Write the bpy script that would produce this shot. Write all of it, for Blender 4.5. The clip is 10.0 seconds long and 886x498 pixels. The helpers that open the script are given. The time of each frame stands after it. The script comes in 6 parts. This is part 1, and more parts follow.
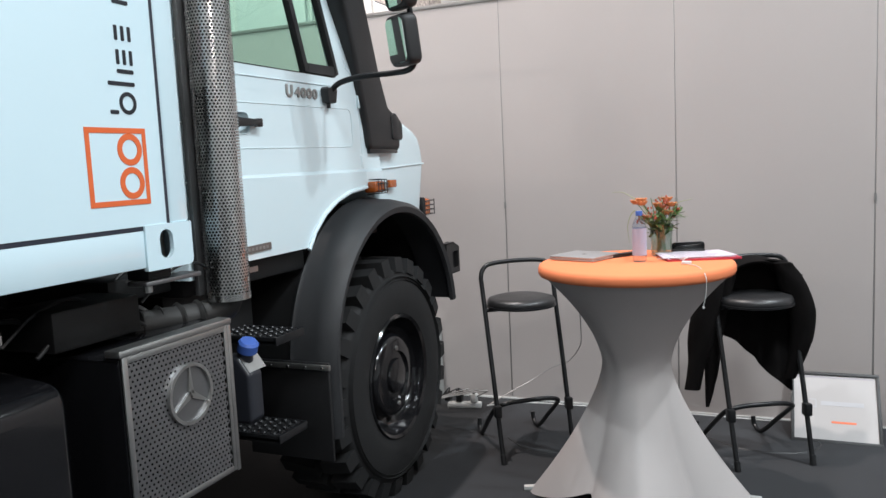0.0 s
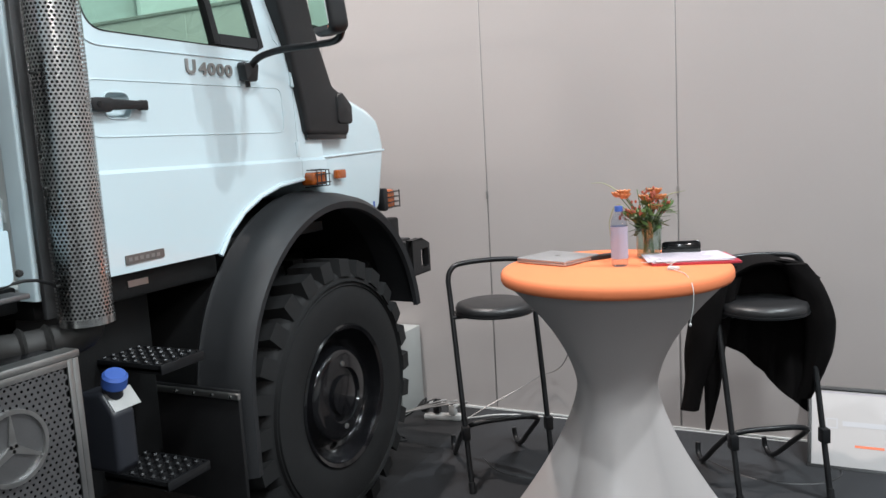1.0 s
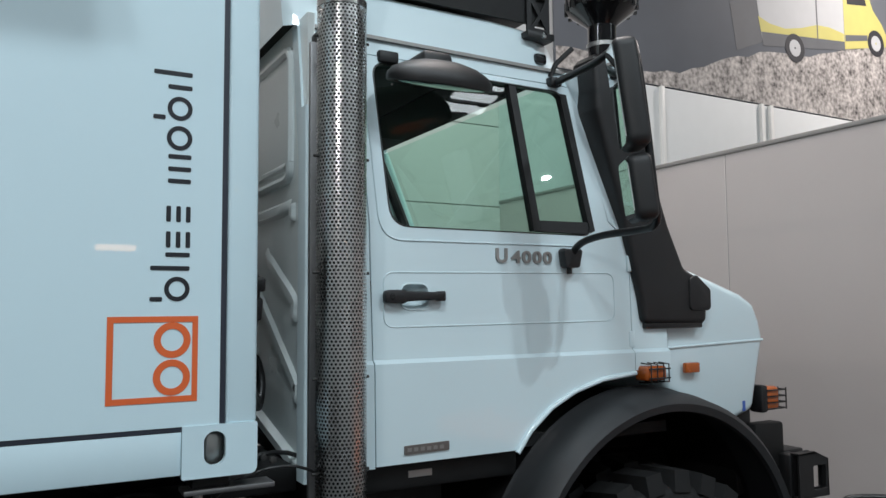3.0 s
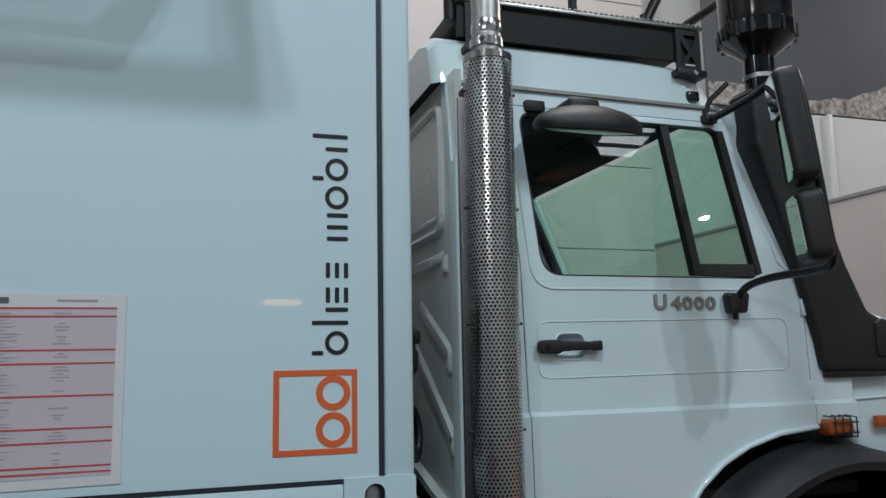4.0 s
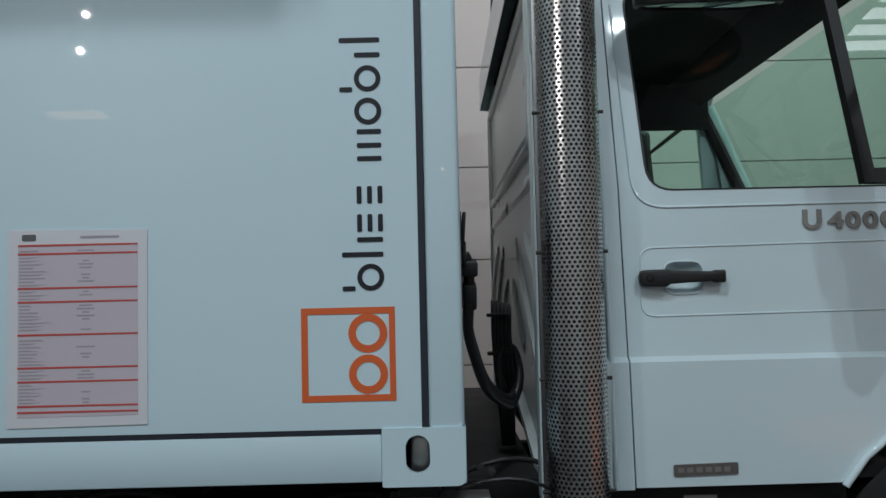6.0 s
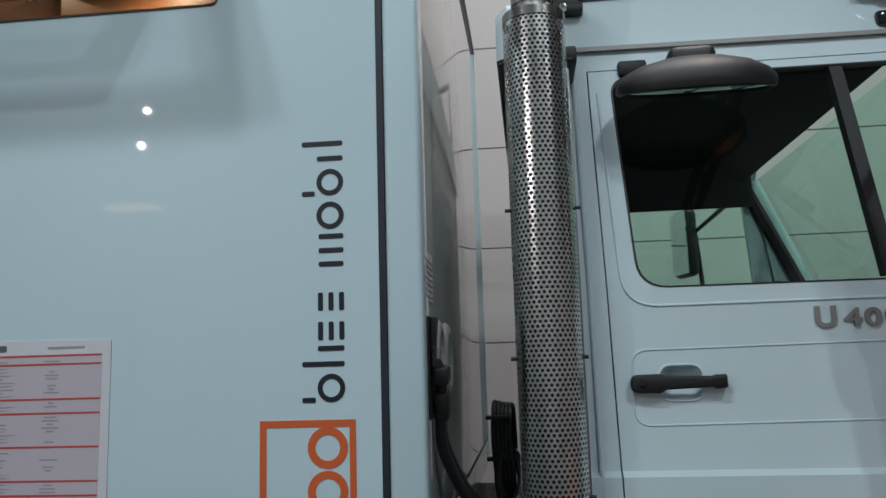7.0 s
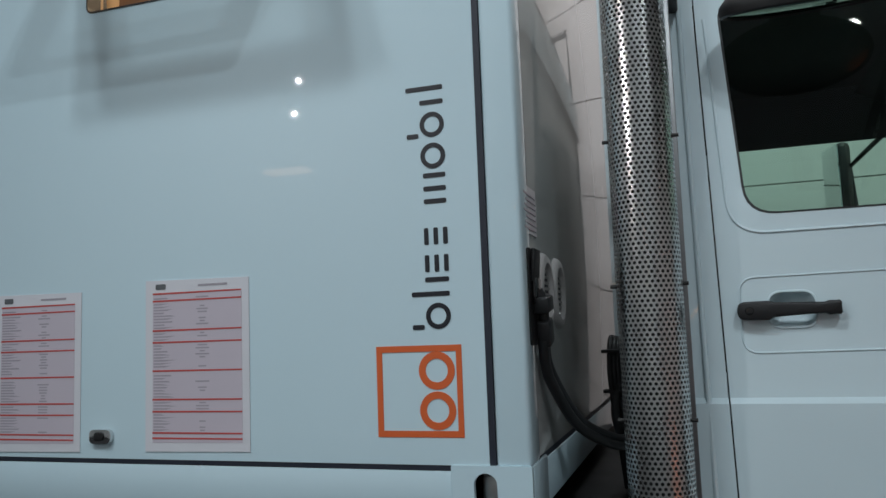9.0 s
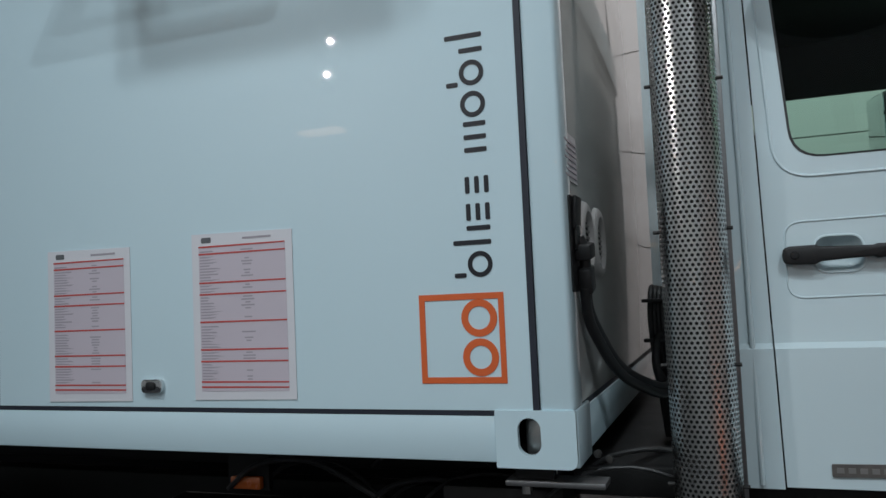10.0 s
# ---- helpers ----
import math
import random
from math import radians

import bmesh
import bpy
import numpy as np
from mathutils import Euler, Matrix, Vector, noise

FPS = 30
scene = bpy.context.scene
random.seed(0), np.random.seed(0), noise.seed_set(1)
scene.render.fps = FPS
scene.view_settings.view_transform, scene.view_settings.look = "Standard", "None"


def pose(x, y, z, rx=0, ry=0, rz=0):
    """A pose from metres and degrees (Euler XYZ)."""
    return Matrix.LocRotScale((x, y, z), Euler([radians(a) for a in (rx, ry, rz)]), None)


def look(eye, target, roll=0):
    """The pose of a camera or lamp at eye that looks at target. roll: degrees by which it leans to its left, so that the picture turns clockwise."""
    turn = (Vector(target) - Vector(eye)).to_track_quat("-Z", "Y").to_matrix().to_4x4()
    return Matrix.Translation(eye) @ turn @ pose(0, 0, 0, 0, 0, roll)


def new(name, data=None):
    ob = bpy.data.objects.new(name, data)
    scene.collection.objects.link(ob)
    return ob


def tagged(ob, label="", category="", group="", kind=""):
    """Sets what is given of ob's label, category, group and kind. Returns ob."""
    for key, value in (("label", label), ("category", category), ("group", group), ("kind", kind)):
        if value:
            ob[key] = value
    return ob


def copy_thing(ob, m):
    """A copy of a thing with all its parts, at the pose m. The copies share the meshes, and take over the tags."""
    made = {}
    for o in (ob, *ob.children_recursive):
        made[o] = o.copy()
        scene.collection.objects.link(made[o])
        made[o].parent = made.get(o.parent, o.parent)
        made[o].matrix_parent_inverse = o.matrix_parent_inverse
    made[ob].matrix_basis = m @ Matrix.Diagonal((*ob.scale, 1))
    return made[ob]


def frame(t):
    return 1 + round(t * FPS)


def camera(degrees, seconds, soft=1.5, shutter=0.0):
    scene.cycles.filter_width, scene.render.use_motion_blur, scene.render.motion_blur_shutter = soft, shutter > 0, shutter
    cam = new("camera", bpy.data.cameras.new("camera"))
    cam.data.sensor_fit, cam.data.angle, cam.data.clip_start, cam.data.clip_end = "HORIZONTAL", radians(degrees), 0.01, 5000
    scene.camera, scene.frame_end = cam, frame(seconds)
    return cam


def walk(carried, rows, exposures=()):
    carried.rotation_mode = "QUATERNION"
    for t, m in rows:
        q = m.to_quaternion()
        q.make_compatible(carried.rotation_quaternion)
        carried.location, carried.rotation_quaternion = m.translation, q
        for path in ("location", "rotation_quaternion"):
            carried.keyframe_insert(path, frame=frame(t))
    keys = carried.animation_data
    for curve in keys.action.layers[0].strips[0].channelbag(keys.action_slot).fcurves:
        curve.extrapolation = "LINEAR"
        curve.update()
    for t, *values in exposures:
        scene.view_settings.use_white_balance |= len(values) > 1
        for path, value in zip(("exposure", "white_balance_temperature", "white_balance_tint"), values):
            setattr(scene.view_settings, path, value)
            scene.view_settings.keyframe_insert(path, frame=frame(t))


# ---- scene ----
cam = camera(59.5, 10.0)
PATH = [
    (0, (0.399, 0.507, 1.573), (-0.39, 2.332, 1.354), -2.7),
    (0.5, (0.402, 0.776, 1.528), (-0.387, 2.6, 1.301), -4.7),
    (1, (0.503, 1.119, 1.579), (-0.363, 2.903, 1.317), -3.2),
    (1.5, (0.563, 1.409, 1.561), (-0.475, 3.102, 1.32), -3.8),
    (2, (0.617, 1.63, 1.601), (-0.743, 3.095, 1.52), -3.9),
    (2.5, (0.728, 1.769, 1.652), (-0.924, 2.895, 1.7), -1.3),
    (2.7, (0.745, 1.755, 1.686), (-0.962, 2.792, 1.793), -0.7),
    (3.8, (0.763, 1.698, 1.739), (-1.062, 2.48, 1.979), -1.1),
    (4, (0.741, 1.736, 1.726), (-1.142, 2.347, 2.004), -1.1),
    (4.5, (0.688, 1.865, 1.74), (-1.292, 2.105, 1.894), -0.2),
    (5, (0.611, 1.92, 1.75), (-1.365, 2.196, 1.875), -0.6),
    (6.5, (0.472, 2.367, 1.73), (-1.518, 2.238, 1.883), -1.7),
    (7, (0.43, 2.478, 1.81), (-1.538, 2.271, 2.102), -1.7),
    (7.5, (0.441, 2.635, 1.906), (-1.452, 2.194, 2.379), 0.4),
    (8, (0.493, 2.636, 1.955), (-1.358, 2.218, 2.585), 0.1),
    (8.5, (0.46, 2.629, 1.816), (-1.433, 2.139, 2.239), -1.5),
    (9, (0.478, 2.62, 1.736), (-1.413, 2.004, 1.943), -2.1),
    (9.5, (0.481, 2.602, 1.706), (-1.401, 1.937, 1.834), -2.2),
    (10, (0.491, 2.6, 1.702), (-1.38, 1.901, 1.82), -2.6),
]
EXPOSURES = [(0.0, 0.45, 6800, 13), (1.5, 0.48, 6700, 11), (2.0, 0.37, 6600, 10), (2.5, 0.04, 6600, 10), (3.8, -0.62, 6580, 10), (4.5, -0.79, 6580, 10), (6.5, -0.84, 6630, 10), (8.0, -0.87, 6630, 10), (9.0, -0.77, 6640, 11), (10.0, -0.66, 6650, 11)]
walk(cam, [(t, look(eye, target, roll)) for t, eye, target, roll in PATH], EXPOSURES)

# ---- light ----
world = bpy.data.worlds.new("hall_air")
world.use_nodes = True
world.node_tree.nodes["Background"].inputs[0].default_value = (0.8, 0.9, 1.0, 1)
world.node_tree.nodes["Background"].inputs[1].default_value = 0.25
scene.world = world


def high_bay(x, y, watts, colour, z=6.7, size=0.27):
    """One downward disk light, for the hall lamps and the cabin alike."""
    data = bpy.data.lights.new("high_bay_light", "AREA")
    data.shape, data.size, data.energy, data.color = "DISK", size, watts, colour
    ob = new("high_bay_light", data)
    ob.location = (x, y, z - 0.012)
    return ob


COOL, WARM = (0.87, 1.0, 1.08), (1.0, 0.93, 0.91)
# Hall lamps added where light was wanted; (6.4, 10.0) follows a window glint.
BAYS = [(2.4, 1.2, 115, COOL), (3.2, 4.55, 150, COOL), (2.6, 0.4, 115, COOL), (4.2, 4.3, 120, COOL), (-1.9, 2.3, 85, COOL), (-1.9, 3.85, 165, WARM), (-3.7, 4.4, 40, WARM), (6.4, 10.0, 80, COOL), (-3.0, 11.0, 265, WARM), (2.0, -7.0, 100, COOL), (-3.9, -1.5, 70, WARM)]
SPOTS = [(2.05, 0.0, 3.55), (1.98, 0.0, 3.29)]
for bay in BAYS:
    high_bay(*bay, 6.7, 0.15 if bay[0] < 0 or bay[1] > 4 else 0.5)
for spot_at, spot_watts in zip(SPOTS, (62, 58)):
    spot = bpy.data.lights.new("stand_spot_light", "SPOT")
    spot.energy, spot.color, spot.spot_size, spot.spot_blend, spot.shadow_soft_size = spot_watts, (0.97, 0.98, 1.0), radians(64), 1.0, 0.012
    new("stand_spot_light", spot).matrix_world = look(spot_at, (-1.3, 2.85, 1.85)) @ pose(0, 0, -0.012)
# First belongs to the downlight; second is an added fill without a lamp.
for x, z, y, watts in ((-1.71, 3.06, 1.335, 6.5), (-1.55, 3.30, 0.478, 11.0)):
    downlight_or_fill = high_bay(x, y, watts, (1.0, 0.78, 0.52), z, 0.07)


# ---- materials ----
def mat(name, base, rough=0.5, metal=0.0, vary=0.08, scale=6.0, fine=0.0, fine_scale=180.0, bump=0.0, coat=0.0,
        emit=None, strength=0.0, rough_vary=0.08, alpha=None, transmission=0.0, piece=0.0, coat_rough=0.04):
    m = bpy.data.materials.new(name)
    m.use_nodes = True
    nt = m.node_tree
    b = nt.nodes["Principled BSDF"]
    b.inputs["Metallic"].default_value = metal
    b.inputs["Coat Weight"].default_value = coat
    b.inputs["Coat Roughness"].default_value = coat_rough
    b.inputs["Transmission Weight"].default_value = transmission
    co = nt.nodes.new("ShaderNodeTexCoord")
    big = nt.nodes.new("ShaderNodeTexNoise")
    big.inputs["Scale"].default_value = scale
    big.inputs["Detail"].default_value = 5
    small = nt.nodes.new("ShaderNodeTexNoise")
    small.inputs["Scale"].default_value = fine_scale
    small.inputs["Detail"].default_value = 3
    for n in (big, small):
        nt.links.new(co.outputs["Object"], n.inputs["Vector"])
    mix = nt.nodes.new("ShaderNodeMix")
    mix.data_type = "RGBA"
    mix.inputs["A"].default_value = (*[c * (1 - vary) for c in base], 1)
    mix.inputs["B"].default_value = (*[min(1, c * (1 + vary)) for c in base], 1)
    add = nt.nodes.new("ShaderNodeMath")
    add.operation = "MULTIPLY_ADD"
    nt.links.new(small.outputs["Fac"], add.inputs[0])
    add.inputs[1].default_value = fine
    nt.links.new(big.outputs["Fac"], add.inputs[2])
    sub = nt.nodes.new("ShaderNodeMath")
    sub.operation = "SUBTRACT"
    nt.links.new(add.outputs[0], sub.inputs[0])
    sub.inputs[1].default_value = fine * 0.5
    last = sub.outputs[0]
    if piece:
        info = nt.nodes.new("ShaderNodeObjectInfo")
        pm = nt.nodes.new("ShaderNodeMath")
        pm.operation = "MULTIPLY_ADD"
        nt.links.new(info.outputs["Random"], pm.inputs[0])
        pm.inputs[1].default_value = piece
        nt.links.new(last, pm.inputs[2])
        last = pm.outputs[0]
    nt.links.new(last, mix.inputs["Factor"])
    nt.links.new(mix.outputs["Result"], b.inputs["Base Color"])
    rr = nt.nodes.new("ShaderNodeMapRange")
    rr.inputs["To Min"].default_value = max(0.0, rough - rough_vary)
    rr.inputs["To Max"].default_value = min(1.0, rough + rough_vary)
    nt.links.new(big.outputs["Fac"], rr.inputs["Value"])
    nt.links.new(rr.outputs[0], b.inputs["Roughness"])
    if bump:
        bp = nt.nodes.new("ShaderNodeBump")
        bp.inputs["Strength"].default_value = bump
        bp.inputs["Distance"].default_value = 0.002
        nt.links.new(small.outputs["Fac"], bp.inputs["Height"])
        nt.links.new(bp.outputs[0], b.inputs["Normal"])
    if emit:
        b.inputs["Emission Color"].default_value = (*emit, 1)
        b.inputs["Emission Strength"].default_value = strength
    return m


def glass_mat(name, tint, rough=0.0):
    """Thin pane: mirror reflection by angle over a tinted clear pane."""
    m = bpy.data.materials.new(name)
    m.use_nodes = True
    nt = m.node_tree
    nt.nodes.remove(nt.nodes["Principled BSDF"])
    clear = nt.nodes.new("ShaderNodeBsdfTransparent")
    clear.inputs[0].default_value = (*tint, 1)
    gloss = nt.nodes.new("ShaderNodeBsdfGlossy")
    gloss.inputs["Roughness"].default_value = rough
    lw = nt.nodes.new("ShaderNodeLayerWeight")
    lw.inputs["Blend"].default_value = 0.5
    pw = nt.nodes.new("ShaderNodeMath")
    pw.operation = "POWER"
    nt.links.new(lw.outputs["Facing"], pw.inputs[0])
    pw.inputs[1].default_value = 4.0
    fr = nt.nodes.new("ShaderNodeMath")
    fr.operation = "MULTIPLY_ADD"
    nt.links.new(pw.outputs[0], fr.inputs[0])
    fr.inputs[1].default_value, fr.inputs[2].default_value = 0.9, 0.06
    mx = nt.nodes.new("ShaderNodeMixShader")
    nt.links.new(fr.outputs[0], mx.inputs[0])
    nt.links.new(clear.outputs[0], mx.inputs[1])
    nt.links.new(gloss.outputs[0], mx.inputs[2])
    nt.links.new(mx.outputs[0], nt.nodes["Material Output"].inputs["Surface"])
    return m


M_FLOOR = mat("dark_hall_floor", (0.013, 0.0135, 0.015), 0.8, vary=0.3, scale=3, fine=0.8, fine_scale=200, bump=0.3)
M_CARPET = mat("grey_carpet", (0.027, 0.028, 0.031), 0.95, vary=0.25, scale=3, fine=1.2, fine_scale=420, bump=0.8)
M_WALL = mat("beige_grey_wall_panel", (0.455, 0.412, 0.398), 0.55, vary=0.03, scale=2.5, fine=0.3, fine_scale=90, bump=0.05)
M_WALL2 = mat("pale_hall_wall", (0.56, 0.525, 0.515), 0.6, vary=0.03, scale=1.5)
M_SEAM = mat("grey_aluminium_profile", (0.32, 0.31, 0.30), 0.45, 0.6)
# The cool cast of the light is mixed into the next two whites.
M_WHITE = mat("white_paint_with_cool_cast", (0.625, 0.755, 0.80), 0.42, vary=0.02, scale=3, fine=0.2, coat=0.8, rough_vary=0.05, coat_rough=0.03)
M_GEL = mat("white_gelcoat_with_cool_cast", (0.572, 0.735, 0.80), 0.45, vary=0.02, scale=1.6, fine=0.25, fine_scale=60, coat=0.9, rough_vary=0.05, coat_rough=0.015)
M_SEAL = mat("dark_blue_rubber_seal", (0.018, 0.022, 0.035), 0.5)
M_BLACK = mat("black_textured_plastic", (0.0095, 0.0095, 0.0105), 0.5, vary=0.3, fine=0.6, fine_scale=500, bump=0.25)
M_FENDER = mat("dark_grey_moulded_plastic", (0.0145, 0.0155, 0.0175), 0.58, vary=0.2, fine=0.8, fine_scale=350, bump=0.3)
M_BLACKGLOSS = mat("gloss_black_paint", (0.006, 0.006, 0.007), 0.14, vary=0.2, coat=0.2)
M_RUBBER = mat("black_tyre_rubber", (0.0062, 0.0064, 0.007), 0.75, vary=0.35, scale=12, fine=0.8, fine_scale=240, bump=0.3)
M_DARK = mat("dirty_black_steel", (0.005, 0.005, 0.0054), 0.6, 0.2, vary=0.5, scale=9, fine=0.6, bump=0.3)
M_STEEL = mat("polished_stainless_steel", (0.55, 0.55, 0.54), 0.22, 1.0, vary=0.12, scale=10, fine=0.3, rough_vary=0.1)
M_STEEL2 = mat("brushed_aluminium", (0.48, 0.48, 0.47), 0.38, 1.0, vary=0.12, scale=14, fine=0.4, fine_scale=300)
# Very dark dull steel for silencer, elbow, studs and link bolts.
M_PIPE = mat("dark_dull_steel", (0.04, 0.039, 0.038), 0.6, 0.6, vary=0.3)
M_SHIELD = mat("satin_perforated_steel", (0.60, 0.60, 0.59), 0.27, 1.0, vary=0.15, scale=8, fine=0.4, fine_scale=260, rough_vary=0.08)
# Kerb mirror tint lowered so that its reflection comes out dim.
M_KERB = mat("dimmed_mirror_glass", (0.22, 0.24, 0.24), 0.03, 1.0, vary=0.0, rough_vary=0.0)
M_MOUTH = mat("black_pipe_inside", (0.002, 0.002, 0.002), 0.95, vary=0.3)
M_COVER = mat("dull_aluminium_cover", (0.24, 0.24, 0.245), 0.42, 0.9, vary=0.2, scale=7, fine=0.4, fine_scale=200)
M_CHROME = mat("chrome_trim", (0.7, 0.7, 0.7), 0.12, 1.0, vary=0.05)
M_MIRROR = mat("mirror_glass", (0.85, 0.87, 0.87), 0.01, 1.0, vary=0.0, rough_vary=0.0)
M_AMBER = mat("amber_lens_plastic", (0.38, 0.085, 0.012), 0.25, vary=0.15, scale=30, coat=0.6)
M_ORANGE = mat("orange_vinyl", (0.70, 0.13, 0.035), 0.4, vary=0.04)
M_INK = mat("black_vinyl_lettering", (0.012, 0.014, 0.02), 0.4, vary=0.05)
M_PAPER = mat("white_print_paper", (0.66, 0.66, 0.70), 0.7, vary=0.02, scale=8)
M_PINK = mat("pale_pink_print", (0.55, 0.49, 0.55), 0.7, vary=0.03)
M_RED = mat("red_print_line", (0.5, 0.07, 0.06), 0.7)
M_GREYPRINT = mat("grey_print", (0.36, 0.33, 0.37), 0.7)
M_GREYTEXT = mat("mid_grey_print", (0.45, 0.45, 0.47), 0.6)
M_WOOD = mat("honey_wood_veneer", (0.50, 0.285, 0.12), 0.42, vary=0.18, scale=5, fine=0.5, fine_scale=60)
M_WOODPALE = mat("pale_birch_edge", (0.62, 0.42, 0.20), 0.45, vary=0.12, scale=8)
M_PALE = mat("pale_grey_plastic_frame", (0.74, 0.74, 0.72), 0.4, vary=0.05)
M_CLOTHW = mat("white_stretch_fabric", (0.43, 0.395, 0.385), 0.85, vary=0.05, scale=4, fine=0.5, fine_scale=500, bump=0.2)
M_CLOTHO = mat("orange_stretch_fabric", (0.80, 0.215, 0.085), 0.8, vary=0.07, scale=7, fine=0.5, fine_scale=500, bump=0.2)
M_TUBE = mat("black_painted_tube", (0.014, 0.0145, 0.016), 0.35, 0.3, vary=0.3, scale=20)
M_LEATHER = mat("black_vinyl_seat", (0.02, 0.02, 0.021), 0.35, vary=0.2, fine=0.6, bump=0.3)
M_JACKET = mat("dark_brown_black_cloth", (0.0062, 0.0052, 0.0052), 0.97, vary=0.35, scale=9, fine=0.8, fine_scale=420, bump=0.5)
M_JACKET.node_tree.nodes["Principled BSDF"].inputs["Specular IOR Level"].default_value = 0.12
M_SILVER = mat("silver_laptop_shell", (0.5, 0.5, 0.51), 0.35, 0.7, vary=0.04)
M_BOTTLE = mat("pale_violet_label", (0.37, 0.385, 0.50), 0.4, vary=0.06)
M_CLEAR = glass_mat("clear_plastic", (0.86, 0.88, 0.93), 0.05)
M_BLUE = mat("blue_plastic_cap", (0.05, 0.12, 0.42), 0.4)
M_JUG = mat("smoky_grey_plastic", (0.018, 0.02, 0.026), 0.4, vary=0.2)
M_VASE = glass_mat("vase_glass", (0.82, 0.88, 0.84), 0.02)
M_LEAF = mat("green_leaf", (0.07, 0.13, 0.035), 0.5, vary=0.4, scale=40)
M_PETAL = mat("orange_petal", (0.58, 0.22, 0.09), 0.6, vary=0.3, scale=60)
M_BERRY = mat("red_brown_buds", (0.42, 0.10, 0.06), 0.6, vary=0.4, scale=60)
M_DRYLEAF = mat("pale_dry_blade", (0.34, 0.36, 0.22), 0.6, vary=0.3)
M_FOLDER = mat("red_card_folder", (0.42, 0.03, 0.05), 0.5)
M_CABLEW = mat("white_cable", (0.55, 0.55, 0.54), 0.5)
M_CABLEK = mat("black_cable", (0.015, 0.015, 0.016), 0.45)
M_CABINET = mat("grey_enamelled_steel", (0.36, 0.37, 0.36), 0.4, vary=0.05)
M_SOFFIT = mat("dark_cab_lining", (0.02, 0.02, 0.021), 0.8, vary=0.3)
# Front panel grey is darker than the side gelcoat to hold the gap's shade.
M_SHADEGEL = mat("gelcoat_greyed_for_shade", (0.40, 0.405, 0.395), 0.3, vary=0.03, scale=2, coat=1.0, coat_rough=0.004)
M_SHADEGEL.node_tree.nodes["Principled BSDF"].inputs["Coat IOR"].default_value = 1.85
# Lighter copy of the cab white, making up for the unlit gap.
M_REAR = mat("cab_white_lifted_in_gap", (0.70, 0.76, 0.76), 0.3, vary=0.04, coat=0.3)
M_VENT = mat("dull_warm_grey_plastic", (0.40, 0.375, 0.365), 0.5, vary=0.06, scale=20)
M_BROWN = mat("dark_brown_veneer", (0.17, 0.075, 0.03), 0.4, vary=0.2, scale=5, fine=0.5, fine_scale=60)
M_BRONZE = mat("bronze_grey_plate", (0.20, 0.185, 0.175), 0.4, 0.6, vary=0.2, scale=60)
# White print paper, greyed because the corner it stands in is dim.
M_CARD = mat("white_card_greyed_for_dim_spot", (0.42, 0.40, 0.395), 0.6, vary=0.04, scale=6)
M_GLASS = glass_mat("green_tinted_glass", (0.73, 0.95, 0.865))
M_GLASS2 = glass_mat("acrylic_window", (0.8, 0.82, 0.82))
M_LAMP = mat("lit_lamp_face", (1, 1, 1), 0.5, emit=(1.0, 0.98, 0.94), strength=9)
M_DOWN = mat("lit_downlight", (1, 1, 1), 0.5, emit=(1.0, 0.86, 0.66), strength=25)
M_SPOT = mat("lit_spot_face", (1, 1, 1), 0.5, emit=(1.0, 0.66, 0.46), strength=200)
M_STRIP = mat("lit_warm_strip", (1, 1, 1), 0.5, emit=(1.0, 0.58, 0.32), strength=3.5)
M_STRIPB = mat("lit_amber_strip", (1, 1, 1), 0.5, emit=(1.0, 0.52, 0.22), strength=9)
M_SKYLIGHT = mat("bright_skylight_pane", (0.8, 0.85, 0.9), 0.4, emit=(0.85, 0.95, 1.0), strength=11)
M_ROOFSTEEL = mat("dark_roof_truss", (0.10, 0.11, 0.12), 0.6, vary=0.2)
M_CEIL = mat("pale_hall_ceiling", (0.62, 0.64, 0.66), 0.8, vary=0.05)
M_ROCK = mat("printed_rubble", (0.36, 0.335, 0.32), 0.7, vary=0.95, scale=5.5, fine=1.4, fine_scale=22)
M_SKYP = mat("printed_dark_sky", (0.13, 0.14, 0.16), 0.7, vary=0.35, scale=0.6)
M_VEH = mat("printed_pale_vehicle", (0.50, 0.51, 0.52), 0.7, vary=0.06)
M_YEL = mat("printed_yellow", (0.55, 0.50, 0.16), 0.7)
M_PGREY = mat("printed_grey", (0.12, 0.125, 0.135), 0.7, vary=0.25, scale=3)
M_PDARK = mat("printed_black", (0.03, 0.03, 0.035), 0.7)
M_HALL = mat("white_far_wall", (0.66, 0.68, 0.68), 0.6, vary=0.04)

# ---- mesh helpers ----
BASE = {}


def thing(name, at, label, category, group="", kind=""):
    ob = new(name)
    ob.location = at
    ob.empty_display_size = 0.1
    BASE[ob] = Vector(at)
    return tagged(ob, label, category, group, kind)


def part(name, bm, material, parent=None, label="", smooth=38, at=None):
    """One mesh object from a bmesh in world coordinates."""
    me = bpy.data.meshes.new(name)
    origin = BASE[parent] if parent else Vector(at or (0, 0, 0))
    if origin.length:
        bm.transform(Matrix.Translation(-origin))
    bm.to_mesh(me)
    bm.free()
    me.materials.append(material)
    if smooth:
        for p in me.polygons:
            p.use_smooth = True
        me.set_sharp_from_angle(angle=radians(smooth))
    ob = new(name, me)
    BASE[ob] = origin
    if parent:
        ob.parent = parent
    else:
        ob.location = origin
    if label:
        tagged(ob, label)
    return ob


def setting(name, bm, material, label, category, smooth=0):
    return tagged(part(name, bm, material, None, "", smooth), label, category, "", "structure")


def from_lists(verts, faces):
    me = bpy.data.meshes.new("tmp")
    me.from_pydata(verts, [], faces)
    bm = bmesh.new()
    bm.from_mesh(me)
    bpy.data.meshes.remove(me)
    return bm


